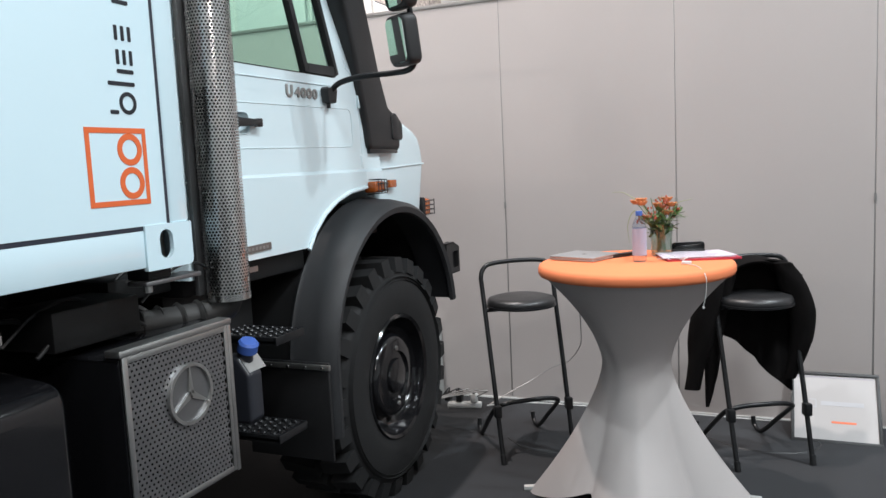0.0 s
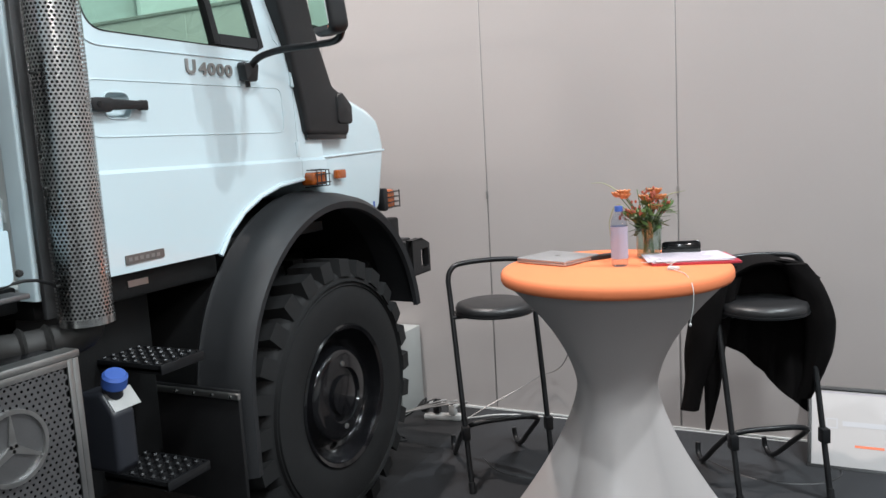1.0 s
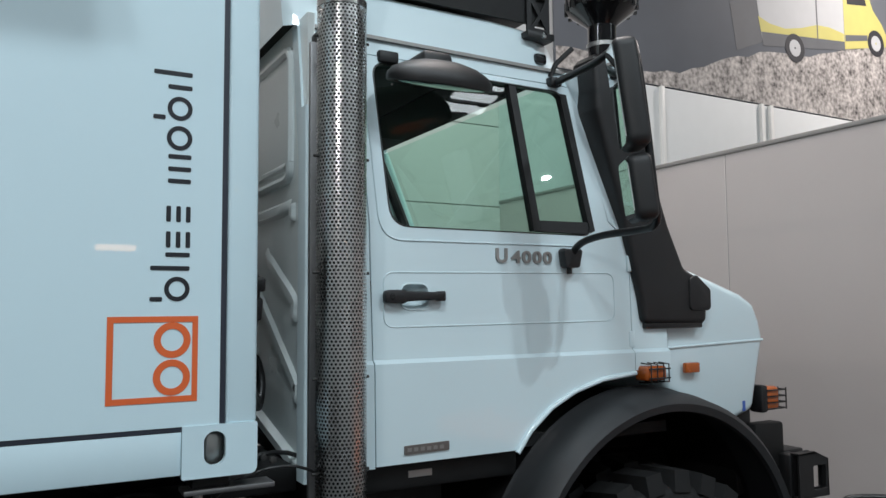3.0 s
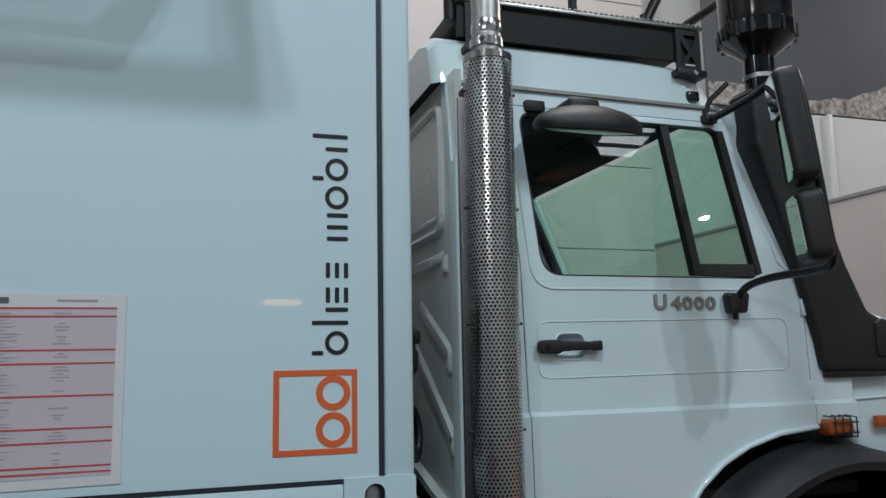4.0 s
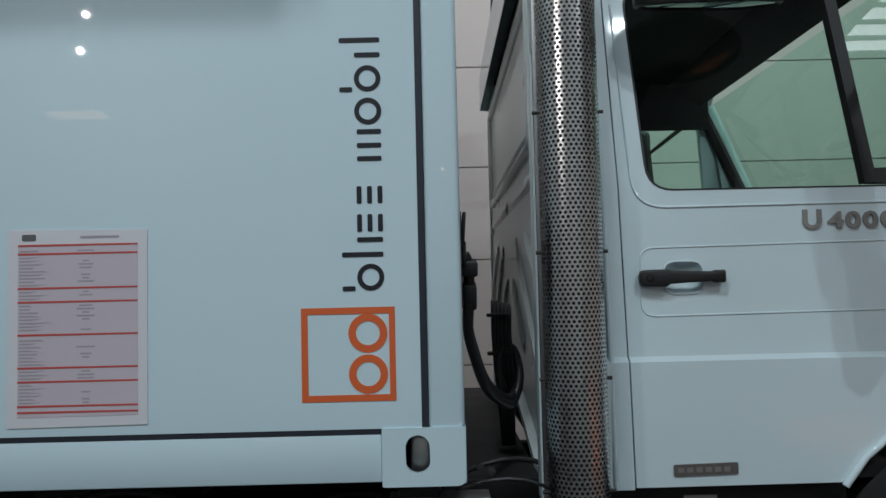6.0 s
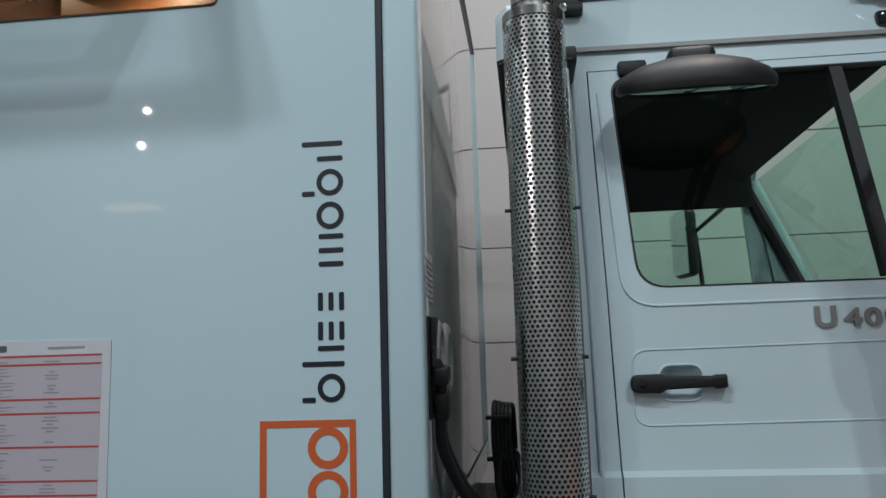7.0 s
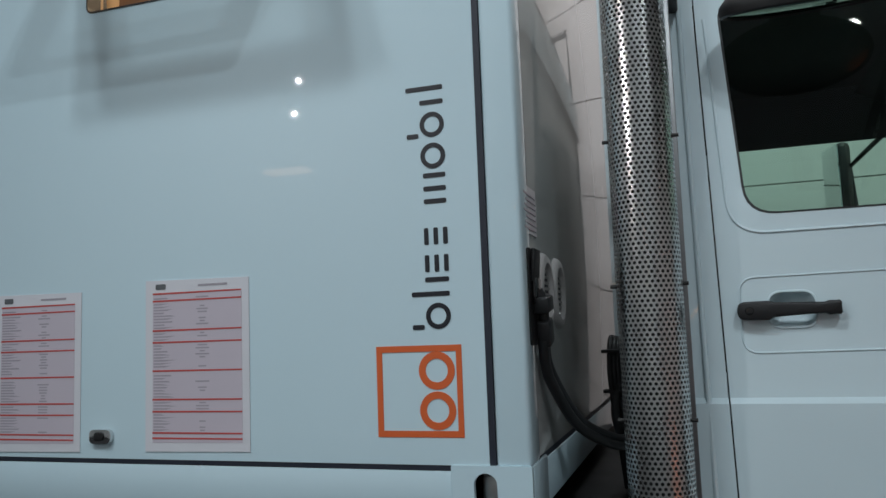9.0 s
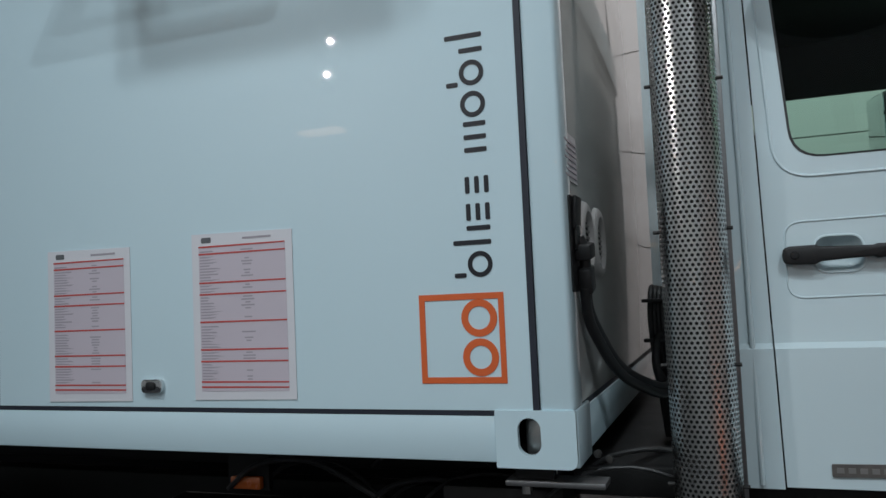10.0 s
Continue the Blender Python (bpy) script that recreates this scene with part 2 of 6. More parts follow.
def box(x0, x1, y0, y1, z0, z1, bevel=0.0, bm=None, seg=2):
    own = bmesh.new()
    bmesh.ops.create_cube(own, size=1)
    for v in own.verts:
        v.co = ((x0 + x1) / 2 + v.co.x * abs(x1 - x0), (y0 + y1) / 2 + v.co.y * abs(y1 - y0), (z0 + z1) / 2 + v.co.z * abs(z1 - z0))
    if bevel:
        bmesh.ops.bevel(own, geom=own.edges[:], offset=bevel, segments=seg, profile=0.5, affect="EDGES")
    return joined(own, bm)


def joined(own, bm):
    if bm is None:
        return own
    me = bpy.data.meshes.new("tmp")
    own.to_mesh(me)
    own.free()
    bm.from_mesh(me)
    bpy.data.meshes.remove(me)
    return bm


def moved(bm, m):
    bm.transform(m)
    return bm


def prism(pts, axis, a0, a1, bevel=0.0, bm=None, seg=2):
    """A closed outline drawn out along an axis. Outline pairs: x: (y, z), y: (x, z), z: (x, y)."""
    own = bmesh.new()

    def place(p, a):
        return {"x": (a, p[0], p[1]), "y": (p[0], a, p[1]), "z": (p[0], p[1], a)}[axis]

    lo = [own.verts.new(place(p, a0)) for p in pts]
    hi = [own.verts.new(place(p, a1)) for p in pts]
    own.faces.new(lo)
    own.faces.new(hi[::-1])
    n = len(pts)
    for i in range(n):
        own.faces.new((lo[i], hi[i], hi[(i + 1) % n], lo[(i + 1) % n]))
    bmesh.ops.recalc_face_normals(own, faces=own.faces[:])
    if bevel:
        edges = [e for e in own.edges if len(e.link_faces) == 2 and e.calc_face_angle(0) > 0.35]
        bmesh.ops.bevel(own, geom=edges, offset=bevel, segments=seg, profile=0.5, affect="EDGES")
    return joined(own, bm)


def lathe(profile, seg=24, m=None, bm=None):
    """Pairs of radius and height, turned round z."""
    verts, faces = [], []
    n = len(profile)
    for i in range(seg):
        a = 2 * math.pi * i / seg
        verts += [(r * math.cos(a), r * math.sin(a), z) for r, z in profile]
    for i in range(seg):
        j = (i + 1) % seg
        faces += [(i * n + k, j * n + k, j * n + k + 1, i * n + k + 1) for k in range(n - 1)]
    own = from_lists(verts, faces)
    bmesh.ops.remove_doubles(own, verts=own.verts[:], dist=1e-5)
    bmesh.ops.recalc_face_normals(own, faces=own.faces[:])
    if m:
        own.transform(m)
    return joined(own, bm)


def smooth_line(pts, steps=6):
    """A Catmull-Rom line through points."""
    p = [Vector(q) for q in pts]
    p = [p[0] * 2 - p[1], *p, p[-1] * 2 - p[-2]]
    out = []
    for i in range(1, len(p) - 2):
        for s in range(steps):
            t = s / steps
            a, b, c, d = p[i - 1 : i + 3]
            out.append(0.5 * ((2 * b) + (c - a) * t + (2 * a - 5 * b + 4 * c - d) * t * t + (3 * b - a - 3 * c + d) * t ** 3))
    return out + [p[-2]]


def tube(pts, r, seg=10, bm=None, curve=0, r2=None):
    line = smooth_line(pts, curve) if curve else [Vector(q) for q in pts]
    verts, faces = [], []
    n = len(line)
    side = None
    for i, p in enumerate(line):
        d = (line[min(i + 1, n - 1)] - line[max(i - 1, 0)]).normalized()
        if side is None:
            side = d.orthogonal().normalized()
        side = (side - d * side.dot(d)).normalized()
        up = d.cross(side)
        rr = r if r2 is None else r + (r2 - r) * i / (n - 1)
        for k in range(seg):
            a = 2 * math.pi * k / seg
            verts.append(tuple(p + (side * math.cos(a) + up * math.sin(a)) * rr))
    for i in range(n - 1):
        for k in range(seg):
            faces.append((i * seg + k, i * seg + (k + 1) % seg, (i + 1) * seg + (k + 1) % seg, (i + 1) * seg + k))
    faces += [tuple(range(seg))[::-1], tuple((n - 1) * seg + k for k in range(seg))]
    return joined(from_lists(verts, faces), bm)


def rounded(pts, r, n=5):
    """An outline with rounded corners; r: one radius or one for each corner."""
    out = []
    for i, p in enumerate(pts):
        rr = r[i] if isinstance(r, (list, tuple)) else r
        p, a, b = Vector(p), Vector(pts[i - 1]), Vector(pts[(i + 1) % len(pts)])
        if rr <= 0:
            out.append(tuple(p))
            continue
        da, db = (a - p).normalized(), (b - p).normalized()
        half = da.angle(db) / 2
        cut = min(rr / math.tan(half), (a - p).length * 0.49, (b - p).length * 0.49)
        s, e = p + da * cut, p + db * cut
        for k in range(n + 1):
            t = k / n
            out.append(tuple((1 - t) ** 2 * s + 2 * t * (1 - t) * p + t * t * e))
    return out


def sheet(outer, holes, shape, thick, cuts=(), ycuts=()):
    """A panel in the plane of y and z with holes, bent by shape(y, z) -> x and given thickness towards -x."""
    bm = bmesh.new()
    edges = []
    for loop in (outer, *holes):
        vs = [bm.verts.new((0, p[0], p[1])) for p in loop]
        edges += [bm.edges.new((vs[i], vs[(i + 1) % len(vs)])) for i in range(len(vs))]
    bmesh.ops.triangle_fill(bm, use_beauty=True, use_dissolve=False, edges=edges, normal=(1, 0, 0))
    for z in cuts:
        bmesh.ops.bisect_plane(bm, geom=bm.verts[:] + bm.edges[:] + bm.faces[:], plane_co=(0, 0, z), plane_no=(0, 0, 1))
    for y in ycuts:
        bmesh.ops.bisect_plane(bm, geom=bm.verts[:] + bm.edges[:] + bm.faces[:], plane_co=(0, y, 0), plane_no=(0, 1, 0))
    for f in bm.faces:
        f.normal_update()
        if f.normal.x < 0:
            f.normal_flip()
    got = bmesh.ops.extrude_face_region(bm, geom=bm.faces[:])
    new_verts = [g for g in got["geom"] if isinstance(g, bmesh.types.BMVert)]
    back = set(new_verts)
    for v in bm.verts:
        v.co.x = shape(v.co.y, v.co.z) - (thick if v not in back else 0)
    bmesh.ops.recalc_face_normals(bm, faces=bm.faces[:])
    return bm


def ellipsoid(c, r, m=None, seg=16, rings=10, bm=None):
    own = bmesh.new()
    bmesh.ops.create_uvsphere(own, u_segments=seg, v_segments=rings, radius=1)
    own.transform(Matrix.Translation(c) @ (m or Matrix()) @ Matrix.Diagonal((*r, 1)))
    return joined(own, bm)


def holes_sheet(cols, rows, pitch, hole, place):
    """Hexagon cells, each with an open hole; place(u, v) -> a point. u runs over columns, v over rows."""
    verts, faces = [], []
    dy = pitch * math.sqrt(3) / 2
    rad = pitch / math.sqrt(3)
    for j in range(rows):
        for i in range(cols):
            u, v = (i + 0.5 * (j % 2)) * pitch, j * dy
            k0 = len(verts)
            for q in (rad, hole):
                for k in range(6):
                    a = math.pi / 6 + k * math.pi / 3
                    verts.append(place(u + q * math.cos(a), v + q * math.sin(a)))
            faces += [(k0 + k, k0 + (k + 1) % 6, k0 + 6 + (k + 1) % 6, k0 + 6 + k) for k in range(6)]
    return from_lists(verts, faces)


def lettering(text, size, depth, m):
    cu = bpy.data.curves.new("tmp_text", "FONT")
    cu.body, cu.size, cu.extrude, cu.offset = text, size, depth, 0.0016
    ob = bpy.data.objects.new("tmp_text", cu)
    scene.collection.objects.link(ob)
    me = bpy.data.meshes.new_from_object(ob.evaluated_get(bpy.context.evaluated_depsgraph_get()))
    bpy.data.objects.remove(ob)
    bm = bmesh.new()
    bm.from_mesh(me)
    bpy.data.meshes.remove(me)
    bm.transform(m)
    return bm


def ring(c, r, w, x0, x1, seg=28, bm=None):
    """A flat ring facing +x."""
    return lathe([(r - w, x0), (r, x0), (r, x1), (r - w, x1), (r - w, x0)], seg,
                 Matrix.Translation((0, c[0], c[1])) @ Matrix(((0, 0, 1, 0), (1, 0, 0, 0), (0, 1, 0, 0), (0, 0, 0, 1))), bm)

# ---- the hall ----
# Floor tone is darker from x = -1.285 on towards the truck.
setting("floor", box(-9, 9, -9, 16, -0.3, 0.0), M_FLOOR, "exhibition hall floor, dark up to the carpet edge", "floor")
setting("stand_carpet", box(-1.285, 8.9, -8.9, 5.25, 0.0, 0.006, 0.002), M_CARPET, "grey short-pile stand carpet ending beside the truck", "carpet")
setting("wall_end", box(-4.6, 6.0, 5.275, 5.33, 0.0, 2.58), M_WALL, "beige-grey partition wall of tall flat panels", "wall")
setting("wall_hall_side", box(-4.85, -4.614, -9, 5.27, 0.0, 7.8), M_WALL2, "tall pale hall wall of horizontal panels", "wall")
setting("wall_far_side", box(-5.3, -5.15, 5.35, 16, 0.0, 7.8), M_HALL, "white hall wall beyond the partition", "wall")
setting("wall_far_end", box(-5.3, 9, 15.8, 16, 0.0, 7.8), M_HALL, "white far end wall of the hall", "wall")
setting("wall_back", box(-9, 9, -9.2, -9, 0.0, 7.8), M_HALL, "plain pale wall closing the hall", "wall")
setting("wall_right", box(9, 9.2, -9, 16, 0.0, 7.8), M_HALL, "plain pale wall closing the hall", "wall")
setting("ceiling", box(-9, 9.2, -9.2, 16, 7.8, 8.0), M_CEIL, "pale high ceiling of the exhibition hall", "ceiling")

# partition: separate panels proud of a dark core, with an aluminium top rail
wall_end = bpy.data.objects["wall_end"]
seams = [-4.6, -3.34, -2.27, -1.205, -0.14, 0.892, 1.93, 2.97, 4.0, 5.0, 6.0]
for a, b in zip(seams, seams[1:]):
    part("panel", box(a + 0.003, b - 0.003, 5.262, 5.275, 0.012, 2.575, 0.002, seg=1), M_WALL, wall_end)
for a in seams[1:-1]:
    part("joint_strip", box(a - 0.0026, a + 0.0026, 5.2645, 5.275, 0.012, 2.575), M_SEAM, wall_end)
    part("panel_clip", prism(rounded([(a - 0.006, 1.265), (a + 0.006, 1.265), (a + 0.006, 1.31), (a - 0.006, 1.31)], 0.004), "y", 5.255, 5.264), M_SEAM, wall_end)
part("top_rail", box(-4.6, 6.0, 5.255, 5.335, 2.575, 2.60, 0.004), M_SEAM, wall_end)
part("floor_trim", box(-4.6, 6.0, 5.256, 5.275, 0.0, 0.012), M_PALE, wall_end)

side = bpy.data.objects["wall_hall_side"]
levels = [0.0, 0.55, 1.24, 1.93, 2.545, 3.22, 3.92, 4.62, 5.285, 5.98, 6.7, 7.8]
cols = [-9, -5.3, -1.6, 2.12, 5.27]
for c0, c1 in zip(cols, cols[1:]):
    for z0, z1 in zip(levels, levels[1:]):
        part("panel", box(-4.614, -4.6, c0 + 0.003, c1 - 0.003, z0 + 0.004, z1 - 0.004, 0.002, seg=1), M_WALL2, side)
for c in cols[1:-1]:
    for z in (2.545, 4.62):
        part("panel_bolt", lathe([(0.0, 0.022), (0.012, 0.02), (0.014, 0.0)], 10, Matrix.Translation((-4.6, c, z)) @ pose(0, 0, 0, 0, 90, 0)), M_SEAM, side)

# low white screen with posts behind the partition
low = thing("white_screen", (-4.9, 9.5, 0), "plain white stand screen with slim posts behind the partition", "screen")
part("panel", box(-4.95, -4.9, 6.4, 12.5, 0.0, 3.93, 0.004), M_HALL, low)
for y in (7.4, 8.9, 9.05, 10.6):
    part("post", box(-4.9, -4.86, y, y + 0.05, 0.0, 3.935, 0.004), M_PALE, low)

# large printed picture high on the hall wall
poster = thing("wall_poster", (-4.98, 10, 3.96), "huge printed picture of pale vehicles on rubble under a dark sky", "poster")
PX = -4.95
part("print_sheet", box(PX - 0.03, PX, 6.14, 13.3, 3.96, 7.6, 0.003), M_SKYP, poster)
hill = [(6.15, 3.965), (13.29, 3.965), (13.29, 5.55)]
rng = random.Random(4)
for k in range(41):
    y = 13.29 - (13.29 - 6.15) * k / 40
    hill.append((y, 4.12 + 0.228 * max(0.0, y - 7.4) + 0.05 * math.sin(y * 2.3) + rng.uniform(-0.03, 0.03)))
part("printed_rubble", prism(hill, "x", PX, PX + 0.003), M_ROCK, poster, "printed pale broken stones")
for name, outline, lift, material in (
        ("printed_rear", [(8.40, 5.95), (8.86, 5.95), (9.07, 4.68), (8.64, 4.52)], 0.0032, M_PGREY),
        ("printed_body", [(9.07, 4.70), (10.58, 4.90), (10.58, 6.05), (8.86, 6.05)], 0.0034, M_VEH),
        ("printed_sill", [(9.08, 4.64), (10.58, 4.82), (10.58, 4.93), (9.06, 4.80)], 0.0045, M_PGREY),
        ("printed_band", [(9.05, 4.80), (10.57, 4.93), (10.57, 5.03), (10.30, 5.06), (10.05, 5.05), (9.75, 4.96), (9.47, 4.905), (9.2, 4.92), (9.01, 4.975)], 0.0055, M_YEL),
        ("printed_cab", [(10.585, 4.84), (11.45, 5.0), (11.46, 5.15), (11.37, 5.28), (11.19, 5.44), (11.0, 5.85), (10.585, 5.85)], 0.0036, M_YEL),
        ("printed_bumper", [(10.6, 4.94), (11.05, 5.02), (11.05, 5.09), (10.6, 5.02)], 0.0055, M_PGREY),
        ("printed_window", [(10.66, 5.42), (11.06, 5.47), (10.95, 5.76), (10.66, 5.76)], 0.0055, M_PDARK),
        ("printed_window", [(9.05, 5.48), (9.33, 5.50), (9.33, 5.62), (9.05, 5.61)], 0.0055, M_PDARK),
        ("printed_window", [(9.55, 5.40), (9.92, 5.43), (9.92, 5.68), (9.55, 5.66)], 0.0055, M_PDARK),
        ("printed_door", [(10.05, 4.84), (10.07, 4.84), (10.06, 5.9), (10.04, 5.9)], 0.0062, M_PGREY)):
    part(name, prism(outline, "x", PX + lift - 0.001, PX + lift), material, poster)
for y, z in ((9.63, 4.70), (11.22, 5.01)):
    part("printed_wheel", ring((y, z), 0.17, 0.07, PX + 0.0065, PX + 0.0075), M_PDARK, poster)
    part("printed_rim", ring((y, z), 0.10, 0.085, PX + 0.0065, PX + 0.0078), M_VEH, poster)

# hall lamps added out of view where BAYS puts them, and roof beams
lamp0 = thing("high_bay_lamp", (0, 0, 0), "round lit hall lamp on a rod, added out of view", "ceiling lamp", "hall lamps")
part("reflector", lathe([(0.05, 0.34), (0.08, 0.28), (0.105, 0.04), (0.11, 0.0), (0.10, 0.0), (0.07, 0.26)], 28), M_PALE, lamp0)
part("lens", lathe([(0.0, 0.004), (0.09, 0.004), (0.09, 0.010), (0.0, 0.010)], 28), M_LAMP, lamp0)
part("rod", tube([(0, 0, 0.3), (0, 0, 1.1)], 0.02, 8), M_ROOFSTEEL, lamp0)
lamp1 = thing("soft_lamp", (0, 0, 0), "wide lit hall lamp added out of view to soften shadows", "ceiling lamp", "wide hall lamps")
part("reflector", lathe([(0.05, 0.30), (0.15, 0.24), (0.262, 0.04), (0.27, 0.0), (0.26, 0.0), (0.14, 0.22)], 32), M_PALE, lamp1)
part("lens", lathe([(0.0, 0.004), (0.255, 0.004), (0.255, 0.010), (0.0, 0.010)], 32), M_LAMP, lamp1)
part("rod", tube([(0, 0, 0.28), (0, 0, 1.1)], 0.02, 8), M_ROOFSTEEL, lamp1)
lamp1.location = (BAYS[0][0], BAYS[0][1], 6.7)
narrow = [bay for bay in BAYS if bay[0] < 0 or bay[1] > 4]
for bay in BAYS[1:]:
    if bay not in narrow:
        copy_thing(lamp1, Matrix.Translation((bay[0], bay[1], 6.7)))
for bay in narrow[1:]:
    copy_thing(lamp0, Matrix.Translation((bay[0], bay[1], 6.7)))
lamp0.location = (narrow[0][0], narrow[0][1], 6.7)
for i, y in enumerate((-7.5, -3.7, 0.8, 5.2, 9.8, 14.0)):
    beam = thing("roof_truss", (0, y, 7.2), "dark open steel roof truss under the hall ceiling", "truss", "roof trusses", "structure")
    for z in (7.25, 7.74):
        part("chord", box(-9, 9.0, y - 0.05, y + 0.05, z - 0.04, z + 0.04), M_ROOFSTEEL, beam)
    for k in range(17):
        x = -8.5 + k
        part("web", tube([(x, y, 7.27), (x + 0.5, y, 7.72), (x + 1.0, y, 7.27)], 0.025, 6), M_ROOFSTEEL, beam)

# glazed roof lights with bars
sky_l = thing("roof_light", (5.6, 8.4, 7.8), "bright glazed roof light with dark bars", "roof light", "", "structure")
for k in range(4):
    part("pane", box(4.94 + 0.36 * k, 5.24 + 0.36 * k, 8.0, 8.8, 7.785, 7.797), M_SKYLIGHT, sky_l)
for k in range(5):
    part("glazing_bar", box(4.88 + 0.36 * k, 4.94 + 0.36 * k, 7.96, 8.84, 7.74, 7.8), M_ROOFSTEEL, sky_l)

# stand lamps on a pole, mirrored in the white panel
rig = thing("lamp_stand", (2.12, -0.1, 0), "slim lamp stand with two lit spots and a warm strip", "lamp stand")
part("pole", tube([(2.12, -0.1, 0.0), (2.12, -0.1, 3.72)], 0.022, 10), M_TUBE, rig)
part("foot", lathe([(0.0, 0.03), (0.2, 0.025), (0.22, 0.0), (0.0, 0.0)], 24, Matrix.Translation((2.12, -0.1, 0))), M_TUBE, rig)
for c in SPOTS:
    part("crossbar", tube([(2.12, -0.1, c[2] + 0.11), (c[0], c[1], c[2] + 0.11)], 0.012, 8), M_TUBE, rig)
part("strip_arm", tube([(2.12, -0.1, 2.78), (1.6, 0.18, 2.78)], 0.012, 8), M_TUBE, rig)
for c in SPOTS:
    m = look(c, (-1.1, 2.0, 1.9))
    sp = part("spot", lathe([(0.0, 0.12), (0.04, 0.11), (0.055, 0.02), (0.055, -0.01), (0.046, -0.01), (0.046, 0.0)], 18, m), M_TUBE, rig)
    part("spot_face", lathe([(0.0, -0.002), (0.015, -0.002), (0.015, 0.002), (0.0, 0.002)], 18, m), M_SPOT, sp, "lit warm spot glass")
    part("spot_stem", tube([c, (c[0], c[1], c[2] + 0.11)], 0.008, 6), M_TUBE, sp)
part("strip", box(1.43, 1.55, 0.07, 0.36, 2.752, 2.774, 0.004), M_STRIP, rig, "lit warm light strip")
post = thing("strip_lamp", (4.05, 2.5, 0), "slim floor lamp with a short warm light strip", "floor lamp")
part("pole", tube([(4.06, 2.5, 0.0), (4.06, 2.5, 2.24)], 0.018, 10), M_TUBE, post)
part("foot", lathe([(0.0, 0.03), (0.15, 0.025), (0.17, 0.0), (0.0, 0.0)], 24, Matrix.Translation((4.06, 2.5, 0))), M_TUBE, post)
part("strip", box(3.97, 4.04, 2.34, 2.66, 2.22, 2.27, 0.006), M_STRIPB, post, "lit warm light strip")

# ---- the living container ----
CX, CF, CB, CT = -1.152, 2.268, 1.333, 3.41   # side face, front face, underside, top
con = thing("living_container", (-2.3, 0.0, CB), "white glossy living container with an open awning window", "container")
rim = CB + 0.105
WIN = rounded([(1.100, 2.622), (1.818, 2.622), (1.818, 3.036), (1.100, 3.036)], 0.018)
YB = -3.2
face_out = [(0.615, rim + 0.006), (2.176, rim + 0.006), (2.176, CT - 0.10), (0.615, CT - 0.10)]
part("side_panel", sheet(face_out, [WIN], lambda y, z: CX, 0.04), M_GEL, con, smooth=0)
part("seal_strip", box(CX - 0.03, CX - 0.002, YB + 0.1, 2.19, CT - 0.10, CT - 0.088), M_SEAL, con)
part("side_panel", box(CX - 0.04, CX, YB + 0.1, 0.585, rim + 0.006, CT - 0.10), M_GEL, con)
part("seal_strip", box(CX - 0.03, CX - 0.002, YB + 0.1, 2.19, rim - 0.006, rim + 0.006), M_SEAL, con, "dark rubber seal line")
part("seal_strip", box(CX - 0.03, CX - 0.002, 2.176, 2.19, rim + 0.006, CT - 0.10), M_SEAL, con)
part("seal_strip", box(CX - 0.03, CX - 0.002, 0.585, 0.615, rim + 0.006, CT - 0.10), M_SEAL, con)
part("bottom_beam", box(CX - 0.1, CX - 0.001, YB + 0.18, CF - 0.178, CB - 0.002, rim - 0.006, 0.004), M_GEL, con)
part("corner_post", box(CX - 0.09, CX, 2.19, CF, rim, CT - 0.1, 0.012, seg=3), M_GEL, con)
part("top_beam", box(CX - 0.1, CX, YB + 0.1, CF, CT - 0.088, CT, 0.008), M_GEL, con)
part("front_panel", box(-3.40, CX - 0.092, CF - 0.06, CF - 0.004, rim + 0.01, CT - 0.004, 0.003), M_SHADEGEL, con, "glossy front panel, greyed for the shade of the gap")
part("front_seal", box(CX - 0.092, CX - 0.088, CF - 0.03, CF - 0.002, rim, CT - 0.1), M_SEAL, con)
part("front_beam", box(-3.40, CX - 0.165, CF - 0.1, CF - 0.002, CB, rim - 0.004, 0.004), M_GEL, con)
part("front_seal", box(-3.40, CX - 0.12, CF - 0.05, CF - 0.006, rim - 0.004, rim + 0.01), M_SEAL, con)
part("front_seal", box(-3.40, CX - 0.092, CF - 0.0045, CF - 0.001, CT - 0.02, CT - 0.006), M_SEAL, con)
part("front_trim", box(-3.40, CX - 0.092, CF - 0.05, CF - 0.001, CT - 0.006, CT + 0.008, 0.002), M_PALE, con)
HX0, HX1, HY0, HY1 = -2.30, -1.96, 0.10, 0.66   # roof hatch
for a in ((-3.40, CX - 0.1, YB, HY0), (-3.40, CX - 0.1, HY1, CF - 0.06), (-3.40, HX0, HY0, HY1), (HX1, CX - 0.1, HY0, HY1)):
    part("roof_panel", box(*a, CT - 0.05, CT - 0.004), M_GEL, con)
part("far_panel", box(-3.45, -3.405, YB, CF, CB, CT - 0.004), M_GEL, con)
part("rear_panel", box(-3.40, CX, YB - 0.04, YB + 0.1, CB, CT - 0.1), M_GEL, con)
part("floor_panel", box(-3.40, CX - 0.1, YB, CF - 0.1, CB + 0.02, rim - 0.02), M_DARK, con)

# corner casting with its oval slot
cast_out = rounded([(CF - 0.178, CB - 0.012), (CF, CB - 0.012), (CF, CB + 0.112), (CF - 0.178, CB + 0.112)], [0.004, 0.02, 0.006, 0.004])
slot = [(2.166 + 0.026 * math.cos(a), 1.389 + (0.0145 if math.sin(a) > 0 else -0.0145) + 0.0255 * math.sin(a)) for a in [2 * math.pi * k / 24 for k in range(24)]]
casting = part("corner_casting", sheet(cast_out, [slot], lambda y, z: CX + 0.004, 0.014), M_GEL, con, smooth=50)
